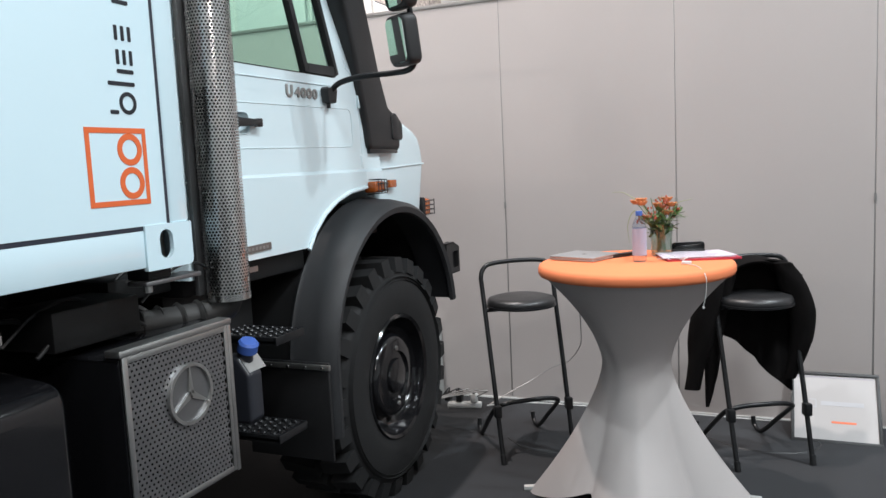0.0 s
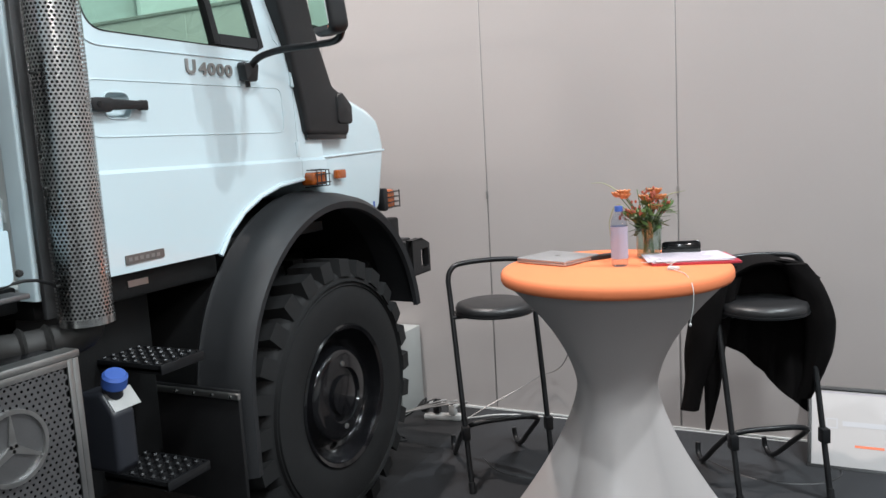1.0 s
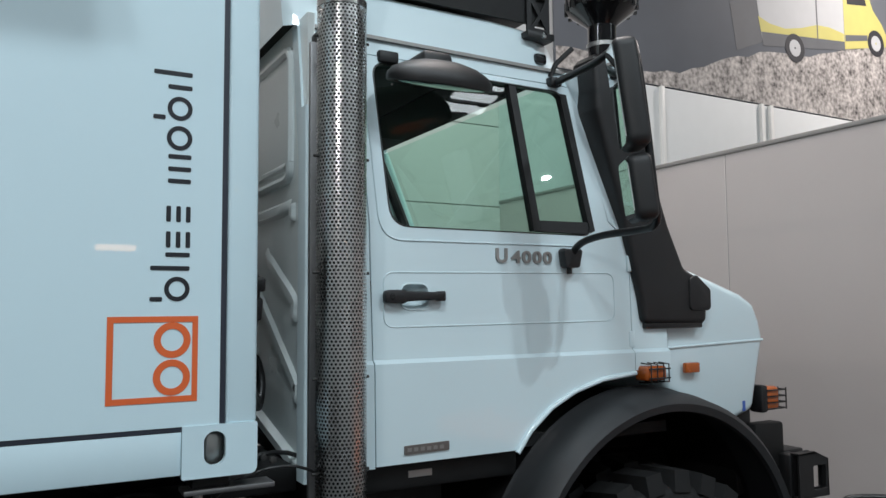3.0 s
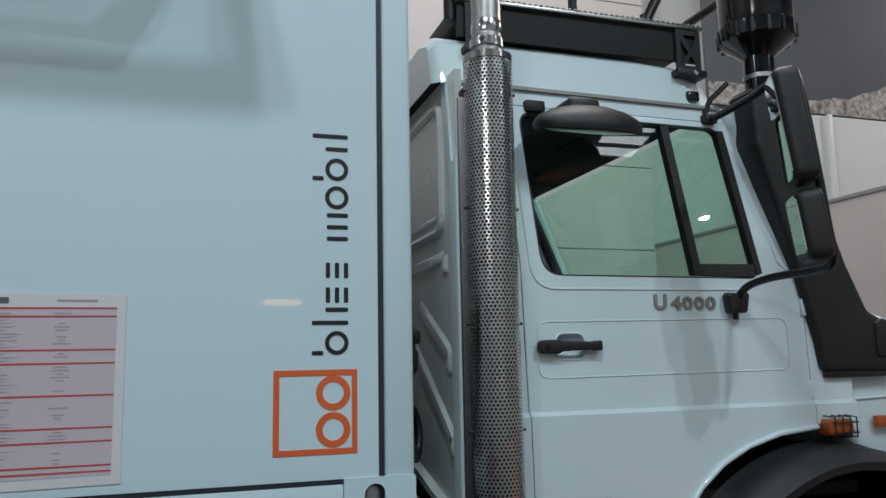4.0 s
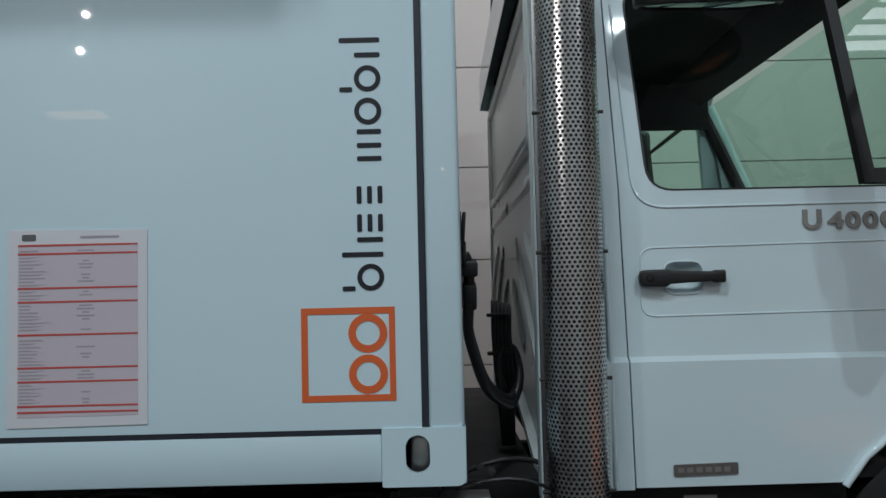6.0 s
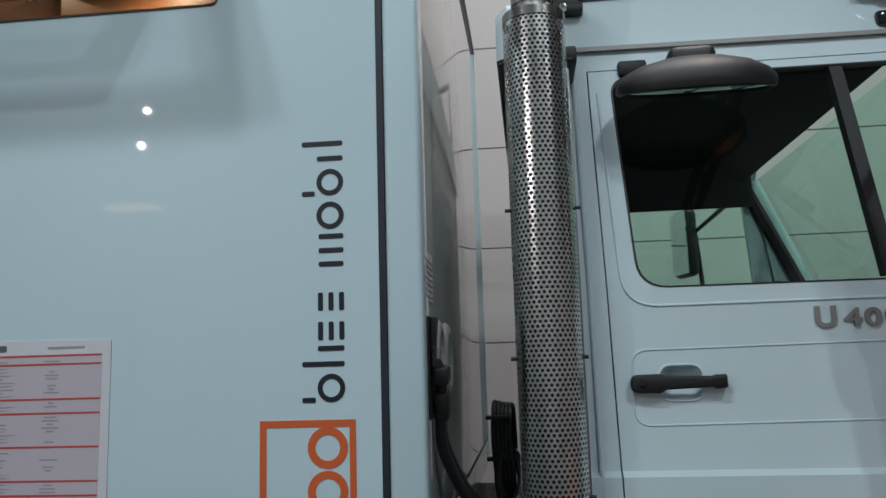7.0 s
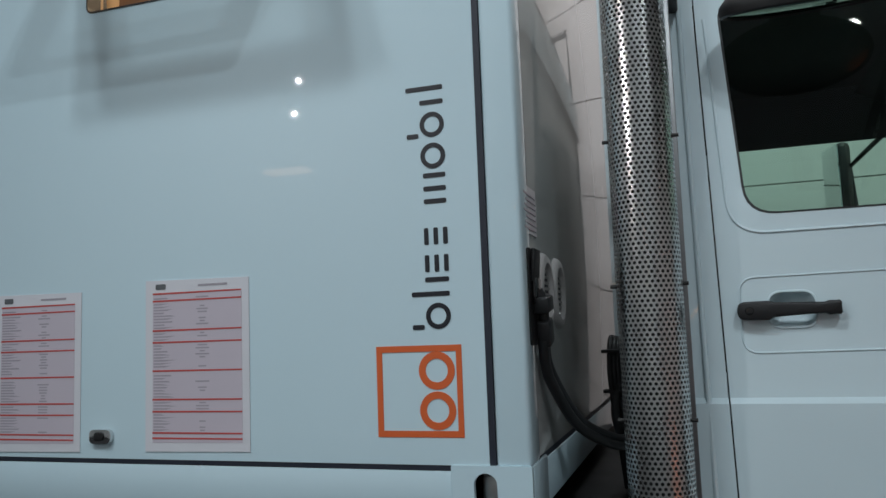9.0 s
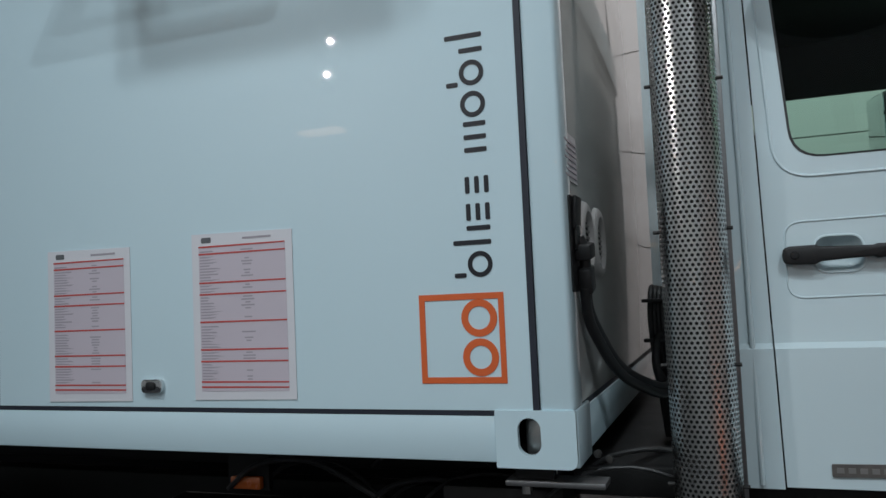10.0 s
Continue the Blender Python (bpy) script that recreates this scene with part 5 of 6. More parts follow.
part("mirror_glass", moved(box(-0.085, 0.085, -0.003, 0.002, -0.155, 0.155), far_turn), M_MIRROR, fm, "mirror glass")
part("far_mirror_arm", tube([(-3.2, 3.42, 1.93), (-3.5, 3.36, 1.98), (-3.5, 3.33, 2.42), (-3.2, 3.42, 2.5)], 0.012, 8), M_TUBE, truck)
# kerb mirror over the door window
dome = lathe([(0.0, 0.052), (0.35, 0.048), (0.68, 0.034), (0.90, 0.014), (0.985, -0.004), (1.0, -0.016), (0.99, -0.027), (0.95, -0.031), (0.92, -0.026), (0.0, -0.024)], 48)
part_k = part("kerb_mirror", moved(dome, Matrix.Translation((-1.32, 2.885, 2.437)) @ pose(0, 0, 0, 0, 14, 0) @ Matrix.Diagonal((0.115, 0.18, 1, 1))), M_BLACK, truck, "black oval kerb mirror above the window", smooth=35)
part("mirror_glass", moved(lathe([(0.0, -0.036), (0.5, -0.034), (0.85, -0.029), (0.93, -0.026)], 40), Matrix.Translation((-1.32, 2.885, 2.437)) @ pose(0, 0, 0, 0, 14, 0) @ Matrix.Diagonal((0.115, 0.18, 1, 1))), M_KERB, part_k, "curved mirror glass with its reflection dimmed", smooth=60)
part("kerb_mount", box(-1.47, -1.34, 2.835, 2.945, 2.46, 2.53, 0.02, seg=3), M_BLACK, part_k)
part("kerb_mount", box(-1.475, -1.44, 2.73, 2.80, 2.50, 2.54, 0.008), M_BLACK, part_k)
part("side_marker", box(-1.49, -1.465, 3.36, 3.41, 2.595, 2.635, 0.01), M_BLACKGLOSS, truck)

# exhaust stack in its perforated shield
EC, ER = Vector((-1.238, 2.522, 0)), 0.0695
Z0, Z1 = 1.168, 2.575
ncol = 38
pitch = 2 * math.pi * ER / ncol
rows_n = int((Z1 - Z0 - 0.03) / (pitch * math.sqrt(3) / 2))
stack = part("heat_shield", holes_sheet(ncol, rows_n, pitch, pitch * 0.34, lambda u, v: (EC.x + ER * math.cos(u / ER), EC.y + ER * math.sin(u / ER), Z0 + 0.015 + v)), M_SHIELD, truck, "perforated stainless exhaust shield", smooth=60)
for a, b in ((Z0, Z0 + 0.02), (Z1 - 0.02, Z1)):
    part("shield_band", lathe([(ER - 0.002, a), (ER + 0.001, a), (ER + 0.001, b), (ER - 0.002, b), (ER - 0.002, a)], 40, Matrix.Translation(EC)), M_STEEL, stack)
part("silencer", lathe([(0.0, Z0 + 0.01), (0.054, Z0 + 0.01), (0.058, Z0 + 0.05), (0.058, Z1 - 0.05), (0.05, Z1 - 0.005), (0.0, Z1 - 0.005)], 28, Matrix.Translation(EC)), M_PIPE, stack)
part("shield_bracket", box(-1.315, -1.298, 2.452, 2.60, Z0 + 0.02, Z1 - 0.1, 0.003), M_COVER, stack)
for z in (1.28, 1.53, 1.815, 2.135, 2.47):
    for y in (-1, 1):
        part("stud", tube([(EC.x, EC.y + y * (ER - 0.002), z), (EC.x, EC.y + y * (ER + 0.012), z)], 0.0042, 8), M_PIPE, stack)
part("tail_pipe", tube([(EC.x, EC.y, Z1 - 0.02), (EC.x, EC.y, 2.78), (EC.x, EC.y, 2.83), (EC.x + 0.008, EC.y - 0.003, 2.875), (EC.x + 0.034, EC.y - 0.012, 2.918), (EC.x + 0.075, EC.y - 0.024, 2.942), (EC.x + 0.125, EC.y - 0.036, 2.950)], 0.043, 24, curve=6), M_STEEL2, stack, "polished curved tail pipe")
tip = Vector((0.05, -0.012, 0.006)).normalized()
# Black disc on the closed end paints in the pipe's shaded inside.
part("pipe_mouth", lathe([(0.0, 0.003), (0.038, 0.003), (0.0385, 0.0)], 24, Matrix.Translation((EC.x + 0.1255, EC.y - 0.0361, 2.950)) @ tip.to_track_quat("Z", "Y").to_matrix().to_4x4()), M_MOUTH, stack)
clampb = part("pipe_clamp", lathe([(0.043, 2.60), (0.049, 2.60), (0.049, 2.625), (0.043, 2.625)], 28, Matrix.Translation(EC)), M_STEEL, stack)
part("clamp_bolt", tube([(EC.x + 0.045, EC.y - 0.035, 2.612), (EC.x + 0.07, EC.y - 0.03, 2.612)], 0.007, 8), M_STEEL2, clampb)
part("pipe_collar", lathe([(0.043, 2.64), (0.0455, 2.65), (0.0455, 2.67), (0.043, 2.68)], 28, Matrix.Translation(EC)), M_STEEL, stack)
part("stack_bracket", box(-1.46, -1.30, 2.49, 2.62, 2.49, 2.53, 0.006), M_BLACK, stack)

# roof rack
rack = thing("roof_rack", (-2.3, 2.95, 2.78), "black tubular roof rack with a ribbed aluminium platform", "roof rack")
RX = -1.47
part("platform", box(-3.12, RX - 0.02, 2.52, 3.42, 2.80, 2.865, 0.004), M_BLACK, rack)
edge = part("tread_edge", box(RX - 0.04, RX, 2.50, 3.44, 2.862, 2.874, 0.002), M_STEEL2, rack, "ribbed aluminium tread edge")
for k in range(46):
    y = 2.505 + k * 0.0203
    part("tread_rib", box(RX - 0.042, RX + 0.003, y, y + 0.011, 2.874, 2.881, 0.002, seg=1), M_STEEL2, edge)
# Dark strip stands in for the shade between platform and roof.
part("rack_side", box(RX - 0.03, RX - 0.017, 2.52, 3.42, 2.745, 2.862), M_DARK, rack)
for y in (2.545, 3.33):
    tri_o = [(y, 2.70), (y + 0.10, 2.70), (y + 0.10, 2.86), (y, 2.86)]
    br = part("bracket", sheet(tri_o, [[(y + 0.02, 2.735), (y + 0.05, 2.775), (y + 0.02, 2.82)], [(y + 0.032, 2.728), (y + 0.085, 2.728), (y + 0.06, 2.765)], [(y + 0.032, 2.84), (y + 0.06, 2.79), (y + 0.085, 2.84)]], lambda yy, zz: RX - 0.005, 0.008), M_BLACK, rack, smooth=0)
    part("bracket_foot", box(RX - 0.06, RX + 0.012, y - 0.01, y + 0.11, 2.685, 2.71, 0.004), M_BLACK, br)
    part("bracket_bolt", lathe([(0.0, 0.01), (0.01, 0.008), (0.012, 0.0)], 8, Matrix.Translation((RX + 0.012, y + 0.06, 2.697)) @ pose(0, 0, 0, 0, 90, 0)), M_CHROME, br)
RZ = 3.14
part("rail", tube([(RX - 0.03, 2.50, 2.80), (RX - 0.03, 2.50, 3.08), (RX - 0.03, 2.505, 3.12), (RX - 0.03, 2.55, RZ), (RX - 0.03, 3.0, RZ), (RX - 0.03, 3.75, RZ)], 0.019, 12), M_TUBE, rack)
part("rail", tube([(RX - 0.03, 3.75, RZ), (-3.1, 3.75, RZ), (-3.1, 2.5, RZ), (-3.1, 2.5, 2.8)], 0.019, 12), M_TUBE, rack)
part("rail_post", tube([(RX - 0.03, 2.945, 2.87), (RX - 0.03, 2.945, RZ)], 0.017, 10), M_TUBE, rack)
part("rail_post", tube([(RX - 0.03, 3.22, 2.87), (RX - 0.03, 3.48, 3.34)], 0.019, 10), M_TUBE, rack)
part("rail_post", tube([(RX - 0.1, 3.30, 2.87), (RX - 0.1, 3.27, 2.95)], 0.017, 10), M_TUBE, rack)
part("rail_post", tube([(-3.1, 3.2, 2.87), (-3.1, 3.2, RZ)], 0.017, 10), M_TUBE, rack)

# underbody: silencer box, tank, steps, bottle, pipes
BXF = -1.165
boxo = part("silencer_box", prism(rounded([(1.98, 0.64), (2.42, 0.64), (2.42, 1.12), (1.98, 1.105)], 0.01), "x", BXF - 0.006, -1.80, 0.006), M_BLACKGLOSS, truck, "black box with a perforated aluminium cover")
part("cover_edge", box(BXF - 0.05, BXF + 0.004, 1.975, 2.428, 1.108, 1.128, 0.005), M_STEEL2, boxo)
part("cover_edge", box(BXF - 0.004, BXF + 0.004, 2.404, 2.421, 0.64, 1.108, 0.002), M_STEEL2, boxo)
for rim_box in ((1.983, 2.001, 0.645, 1.108), (2.389, 2.404, 0.645, 1.108), (2.001, 2.389, 0.645, 0.662), (2.001, 2.389, 1.09, 1.108)):
    part("cover_rim", box(BXF - 0.003, BXF + 0.003, *rim_box, 0.001), M_STEEL2, boxo)
hp = 0.0165
hc, hr = int(0.40 / hp), int(0.455 / (hp * 0.866))
part("perforated_cover", holes_sheet(hc, hr, hp, hp * 0.22, lambda u, v: (BXF + 0.001, 1.990 + u, 0.652 + v)), M_COVER, boxo, "perforated aluminium cover", smooth=0)
star = part("round_emblem", ring((2.22, 0.945), 0.09, 0.010, BXF + 0.001, BXF + 0.012, 40), M_STEEL2, boxo, "round chrome emblem")
part("emblem_disc", lathe([(0.0, 0.0), (0.083, 0.0), (0.083, 0.004), (0.0, 0.004)], 36, Matrix.Translation((BXF, 2.22, 0.945)) @ pose(0, 0, 0, 0, 90, 0)), M_COVER, star)
for a in (90, 210, 330):
    part("emblem_bar", moved(prism([(-0.011, 0.0), (0.011, 0.0), (0.002, 0.08), (-0.002, 0.08)], "x", 0.004, 0.010), Matrix.Translation((BXF, 2.22, 0.945)) @ pose(0, 0, 0, a - 90, 0, 0)), M_STEEL2, star)
tank = part("air_tank", prism(rounded([(-1.20, 0.60), (-1.20, 1.08), (-1.62, 1.12), (-1.66, 0.60)], 0.07, 6), "y", 0.9, 1.84, 0.02, seg=3), M_BLACKGLOSS, truck, "gloss black fuel tank")
part("tank_strap", prism(rounded([(-1.194, 0.59), (-1.194, 1.09), (-1.626, 1.128), (-1.668, 0.59)], 0.07, 6), "y", 1.5, 1.55), M_DARK, tank)
for zc, yb in ((0.985, 2.93), (0.63, 2.91)):
    stp = part("step", box(-1.50, -1.235, yb - 0.18, yb, zc - 0.022, zc - 0.014), M_DARK, truck, "black serrated grating step")
    part("step_rim", box(-1.245, -1.232, yb - 0.18, yb, zc - 0.03, zc, 0.003), M_TUBE, stp)
    part("step_rim", box(-1.50, -1.235, yb - 0.008, yb, zc - 0.03, zc, 0.003), M_TUBE, stp)
    part("step_rim", box(-1.50, -1.235, yb - 0.18, yb - 0.172, zc - 0.03, zc, 0.003), M_TUBE, stp)
    for i in range(6):
        for j in range(5):
            x, y = -1.485 + i * 0.044, yb - 0.158 + j * 0.034
            part("tooth", lathe([(0.016, zc - 0.014), (0.012, zc + 0.002), (0.008, zc - 0.004), (0.0, zc - 0.004)], 8, Matrix.Translation((x, y, 0))), M_TUBE, stp, smooth=0)
    part("step_arm", box(-1.80, -1.49, yb - 0.15, yb - 0.06, zc - 0.05, zc - 0.02, 0.004), M_DARK, stp)
jug = part("washer_bottle", prism(rounded([(-1.19, 0.74), (-1.19, 0.91), (-1.235, 0.97), (-1.32, 0.965), (-1.38, 0.88), (-1.38, 0.74)], 0.025), "y", 2.53, 2.605, 0.015, seg=3), M_JUG, truck, "milky grey washer bottle")
part("bottle_neck", tube([(-1.235, 2.575, 0.95), (-1.225, 2.565, 0.995)], 0.026, 14), M_JUG, jug)
part("bottle_label", moved(box(-0.03, 0.03, -0.045, 0.045, 0.0, 0.003), Matrix.Translation((-1.215, 2.585, 0.94)) @ pose(0, 0, 0, 0, 52, 0)), M_STEEL2, jug, "small silver sticker")
part("bottle_cap", lathe([(0.0, 0.040), (0.027, 0.038), (0.034, 0.030), (0.034, 0.0), (0.0, 0.0)], 20, Matrix.Translation((-1.222, 2.57, 0.985)) @ pose(0, 0, 0, 8, 24, 0)), M_BLUE, jug, "blue screw cap")
part("side_skirt", box(-1.80, -1.50, 2.50, 2.98, 0.55, 1.24, 0.01), M_DARK, truck)
part("sill", box(-1.75, -1.39, 2.48, 3.2, 1.17, 1.25, 0.01), M_DARK, truck)
part("sill_plate", box(-1.392, -1.386, 2.80, 2.88, 1.205, 1.225), M_STEEL2, truck)
rng = random.Random(2)
for k in range(9):
    y0, z0 = rng.uniform(1.2, 2.2), rng.uniform(1.13, 1.28)
    pts = [(-1.25 - 0.04 * k, y0, z0 - 0.05), (-1.24 - 0.04 * k, y0 + 0.1, z0 + 0.02), (-1.26 - 0.04 * k, y0 + 0.25, z0 + 0.03), (-1.3 - 0.03 * k, y0 + 0.42, z0 - 0.06)]
    part("hose", tube(pts, rng.uniform(0.004, 0.009), 8, curve=4), M_CABLEK, truck)
part("hose", tube([(-1.5, 2.10, 1.13), (-1.5, 2.2, 1.155), (-1.5, 2.29, 1.17), (-1.5, 2.35, 1.172), (-1.5, 2.41, 1.148), (-1.5, 2.46, 1.10), (-1.5, 2.47, 1.02)], 0.006, 8, curve=5), M_CABLEW, truck, "pale grey hose")
part("exhaust_elbow", tube([(EC.x, EC.y, 1.20), (EC.x - 0.02, 2.515, 1.14), (-1.32, 2.44, 1.12), (-1.38, 2.3, 1.12), (-1.5, 2.2, 1.1)], 0.047, 16, curve=5), M_PIPE, truck, "dull steel exhaust elbow")
for k in range(4):
    part("elbow_ring", lathe([(0.047, -0.01), (0.056, 0.0), (0.047, 0.01)], 20, Matrix.Translation((-1.31 - k * 0.03, 2.45 - k * 0.055, 1.121)) @ pose(0, 0, 0, 90, 0, -25)), M_PIPE, truck)
part("valve_block", box(-1.5, -1.3, 1.9, 2.2, 1.13, 1.24, 0.01), M_DARK, truck)
part("side_marker_lamp", box(-1.312, -1.29, 1.29, 1.385, 1.205, 1.24, 0.006), M_AMBER, truck, "amber side marker lamp")
part("lamp_bracket", box(-1.33, -1.312, 1.27, 1.40, 1.20, 1.31), M_DARK, truck)
part("mount_bolt", tube([(-1.2, 2.20, 1.30), (-1.2, 2.20, 1.335)], 0.012, 8), M_STEEL2, truck)
part("mount_plate", box(-1.24, -1.17, 2.10, 2.32, 1.277, 1.290, 0.003), M_COVER, truck)
part("mount_block", box(-1.26, -1.18, 2.12, 2.21, 1.290, 1.322, 0.006), M_DARK, truck)
part("mount_pin", tube([(-1.205, 2.14, 1.255), (-1.205, 2.14, 1.279)], 0.012, 8), M_STEEL2, truck)
part("link_bolt", lathe([(0.0, 0.010), (0.008, 0.008), (0.010, 0.0)], 8, Matrix.Translation((-1.21, 2.30, 1.345)) @ pose(0, 0, 0, 0, 90, 0)), M_PIPE, truck)
part("link_bolt", lathe([(0.0, 0.010), (0.008, 0.008), (0.010, 0.0)], 8, Matrix.Translation((-1.21, 2.325, 1.335)) @ pose(0, 0, 0, 0, 90, 0)), M_PIPE, truck)
part("chassis_deck", box(-3.2, -1.42, 2.2, 2.46, 1.2, 1.27, 0.006), M_DARK, truck)

# ---- the standing table and what lies on it ----
TC = Vector((-0.182, 4.0, 0))
table = thing("standing_table", TC, "round standing table in a white stretch cover with an orange top", "table")
feet = [math.radians(a) for a in (-170, -80, 10, 100)]
verts, faces = [], []
NS, NZ = 96, 40
for i in range(NS):
    a = 2 * math.pi * i / NS
    near = min(abs((a - f + math.pi) % (2 * math.pi) - math.pi) for f in feet) / (math.pi / 4)
    hem = 0.10 * near ** 1.3
    for k in range(NZ + 1):
        z = hem + (1.055 - hem) * k / NZ
        t = z / 1.055
        waist = 0.15
        up = max(0.0, (t - 0.58) / 0.42)
        dn = max(0.0, (0.62 - t) / 0.62)
        r = waist + (0.415 - waist) * up ** 1.8 + (0.365 - 0.18 * near) * dn ** 1.5
        off = (a + 2.08 - 1.5 * (0.55 - t) + math.pi) % (2 * math.pi) - math.pi
        crease = 0.045 * math.exp(-(off / 0.16) ** 2) * max(0.0, 1 - abs(t - 0.66) / 0.24)
        fold = 1 + 0.012 * math.sin(4 * a + 6 * t) * (1 - abs(2 * t - 1)) - crease
        verts.append((TC.x + r * fold * math.cos(a), TC.y + r * fold * math.sin(a), z))
for i in range(NS):
    j = (i + 1) % NS
    faces += [(i * (NZ + 1) + k, j * (NZ + 1) + k, j * (NZ + 1) + k + 1, i * (NZ + 1) + k + 1) for k in range(NZ)]
part("stretch_cover", from_lists(verts, faces), M_CLOTHW, table, "white stretch fabric cover", smooth=60)
part("top_cover", lathe([(0.411, 1.046), (0.424, 1.051), (0.429, 1.062), (0.429, 1.080), (0.424, 1.092), (0.412, 1.10), (0.0, 1.10)], 80, Matrix.Translation(TC)), M_CLOTHO, table, "orange stretch top cover", smooth=50)
part("pole", tube([(TC.x, TC.y, 0.02), (TC.x, TC.y, 1.05)], 0.03, 12), M_STEEL2, table)
for f in feet:
    part("foot", tube([(TC.x, TC.y, 0.06), (TC.x + 0.53 * math.cos(f), TC.y + 0.53 * math.sin(f), 0.012)], 0.018, 8), M_STEEL2, table)

ZT = 1.10
lap = thing("laptop", (-0.43, 4.06, ZT), "closed silver laptop on the orange table", "laptop")
lm = Matrix.Translation((-0.425, 4.075, ZT)) @ pose(0, 0, 0, 0, 0, -20)
part("base", moved(prism(rounded([(-0.12, -0.115), (0.12, -0.115), (0.12, 0.115), (-0.12, 0.115)], 0.012), "z", 0.003, 0.012, 0.002), lm), M_SILVER, lap)
part("lid", moved(prism(rounded([(-0.12, -0.115), (0.12, -0.115), (0.12, 0.115), (-0.12, 0.115)], 0.012), "z", 0.0135, 0.021, 0.002), lm), M_SILVER, lap)
part("emblem", moved(lathe([(0.0, 0.0216), (0.012, 0.0216), (0.012, 0.021)], 16), lm), M_CHROME, lap)
phone = thing("dark_folder", (-0.25, 4.16, ZT), "slim black folder beside the laptop", "folder")
part("cover", moved(box(-0.02, 0.02, -0.11, 0.11, 0.0, 0.016, 0.003), Matrix.Translation((-0.285, 4.13, ZT)) @ pose(0, 0, 0, 0, 0, -38)), M_BLACK, phone)

bot = thing("water_bottle", (-0.155, 3.98, ZT), "plastic water bottle with violet label and blue cap", "bottle")
bm_ = Matrix.Translation((-0.155, 3.98, ZT))
part("body", lathe([(0.0, 0.002), (0.026, 0.0), (0.031, 0.008), (0.031, 0.05), (0.029, 0.055), (0.031, 0.06), (0.031, 0.15), (0.027, 0.175), (0.015, 0.198), (0.013, 0.205), (0.013, 0.212)], 24, bm_), M_CLEAR, bot)
part("label", lathe([(0.0315, 0.03), (0.0315, 0.15)], 24, bm_), M_BOTTLE, bot, "pale violet wrap label")
part("cap", lathe([(0.0, 0.226), (0.014, 0.225), (0.015, 0.222), (0.015, 0.205), (0.0, 0.205)], 18, bm_), M_BLUE, bot, "blue screw cap")

vase = thing("flower_vase", (-0.09, 4.20, ZT), "glass vase with orange flowers, buds and long blades", "vase")
vm = Matrix.Translation((-0.09, 4.20, ZT))
part("glass", lathe([(0.0, 0.003), (0.04, 0.0), (0.046, 0.01), (0.05, 0.10), (0.056, 0.15), (0.053, 0.15), (0.047, 0.10), (0.043, 0.014), (0.0, 0.012)], 28, vm), M_VASE, vase)
rng = random.Random(7)
for k in range(34):
    a = rng.uniform(0, 2 * math.pi)
    r = rng.uniform(0.02, 0.12)
    h = rng.uniform(0.17, 0.27)
    top = Vector((-0.09 + r * math.cos(a), 4.20 + r * math.sin(a), ZT + h))
    base = Vector((-0.09 + 0.02 * math.cos(a + 2), 4.20 + 0.02 * math.sin(a + 2), ZT + 0.02))
    part("stem", tube([base, base.lerp(top, 0.5) + Vector((0, 0, 0.03)), top], 0.002, 5, curve=3), M_LEAF, vase)
    kind = (0, 1, 2, 2)[k % 4]
    if kind == 0:
        fl = bmesh.new()
        for p in range(9):
            b = p * 2 * math.pi / 9
            for lay, (rr, tl) in enumerate(((0.022, 50), (0.014, 25))):
                ellipsoid((0, 0, 0), (0.010, rr * 0.7, 0.004), Matrix.Translation(top) @ pose(0, 0, 0, 0, 0, math.degrees(b) + lay * 20) @ Matrix.Translation((0, rr * 0.8, 0.004 * lay)) @ pose(0, 0, 0, tl, 0, 0), 6, 4, fl)
        part("flower", fl, M_PETAL, vase)
    elif kind == 1:
        fl = bmesh.new()
        for p in range(10):
            q = top + Vector((rng.uniform(-0.02, 0.02), rng.uniform(-0.02, 0.02), rng.uniform(-0.02, 0.03)))
            ellipsoid(q, (0.005, 0.005, 0.007), None, 6, 4, fl)
        part("bud_spray", fl, M_BERRY, vase)
    else:
        lf = bmesh.new()
        for p in range(5):
            b = rng.uniform(0, 360)
            q = base.lerp(top, rng.uniform(0.5, 1.0))
            ellipsoid((0, 0, 0), (0.010, 0.034, 0.0012), Matrix.Translation(q) @ pose(0, 0, 0, rng.uniform(-40, 40), 0, b) @ Matrix.Translation((0, 0.028, 0)), 8, 4, lf)
        part("leaf", lf, M_LEAF, vase)
for pts in ([(-0.10, 4.2, 1.2), (-0.17, 4.19, 1.33), (-0.25, 4.18, 1.395), (-0.31, 4.18, 1.40)], [(-0.10, 4.2, 1.2), (-0.2, 4.2, 1.31), (-0.24, 4.19, 1.25), (-0.235, 4.19, 1.16)], [(-0.08, 4.2, 1.2), (-0.03, 4.22, 1.33), (0.05, 4.22, 1.36)]):
    part("blade", moved(tube(pts, 0.0045, 6, curve=6, r2=0.001), Matrix()), M_DRYLEAF, vase)

fold = thing("red_folder", (0.05, 4.15, ZT), "red card folder with white printed sheets on the table", "folder")
fm = Matrix.Translation((0.075, 4.14, ZT)) @ pose(0, 0, 0, 0, 0, 20)
part("cover", moved(box(-0.16, 0.16, -0.115, 0.115, 0.0, 0.010, 0.002), fm), M_FOLDER, fold)
for k, (dx, r) in enumerate(((-0.012, 3), (-0.02, -2), (-0.005, 5))):
    part("page", moved(box(-0.15 + dx, 0.145 + dx, -0.105, 0.105, 0.0105 + 0.0022 * k, 0.0122 + 0.0022 * k), fm @ pose(0, 0, 0, 0, 0, r)), M_PINK, fold)
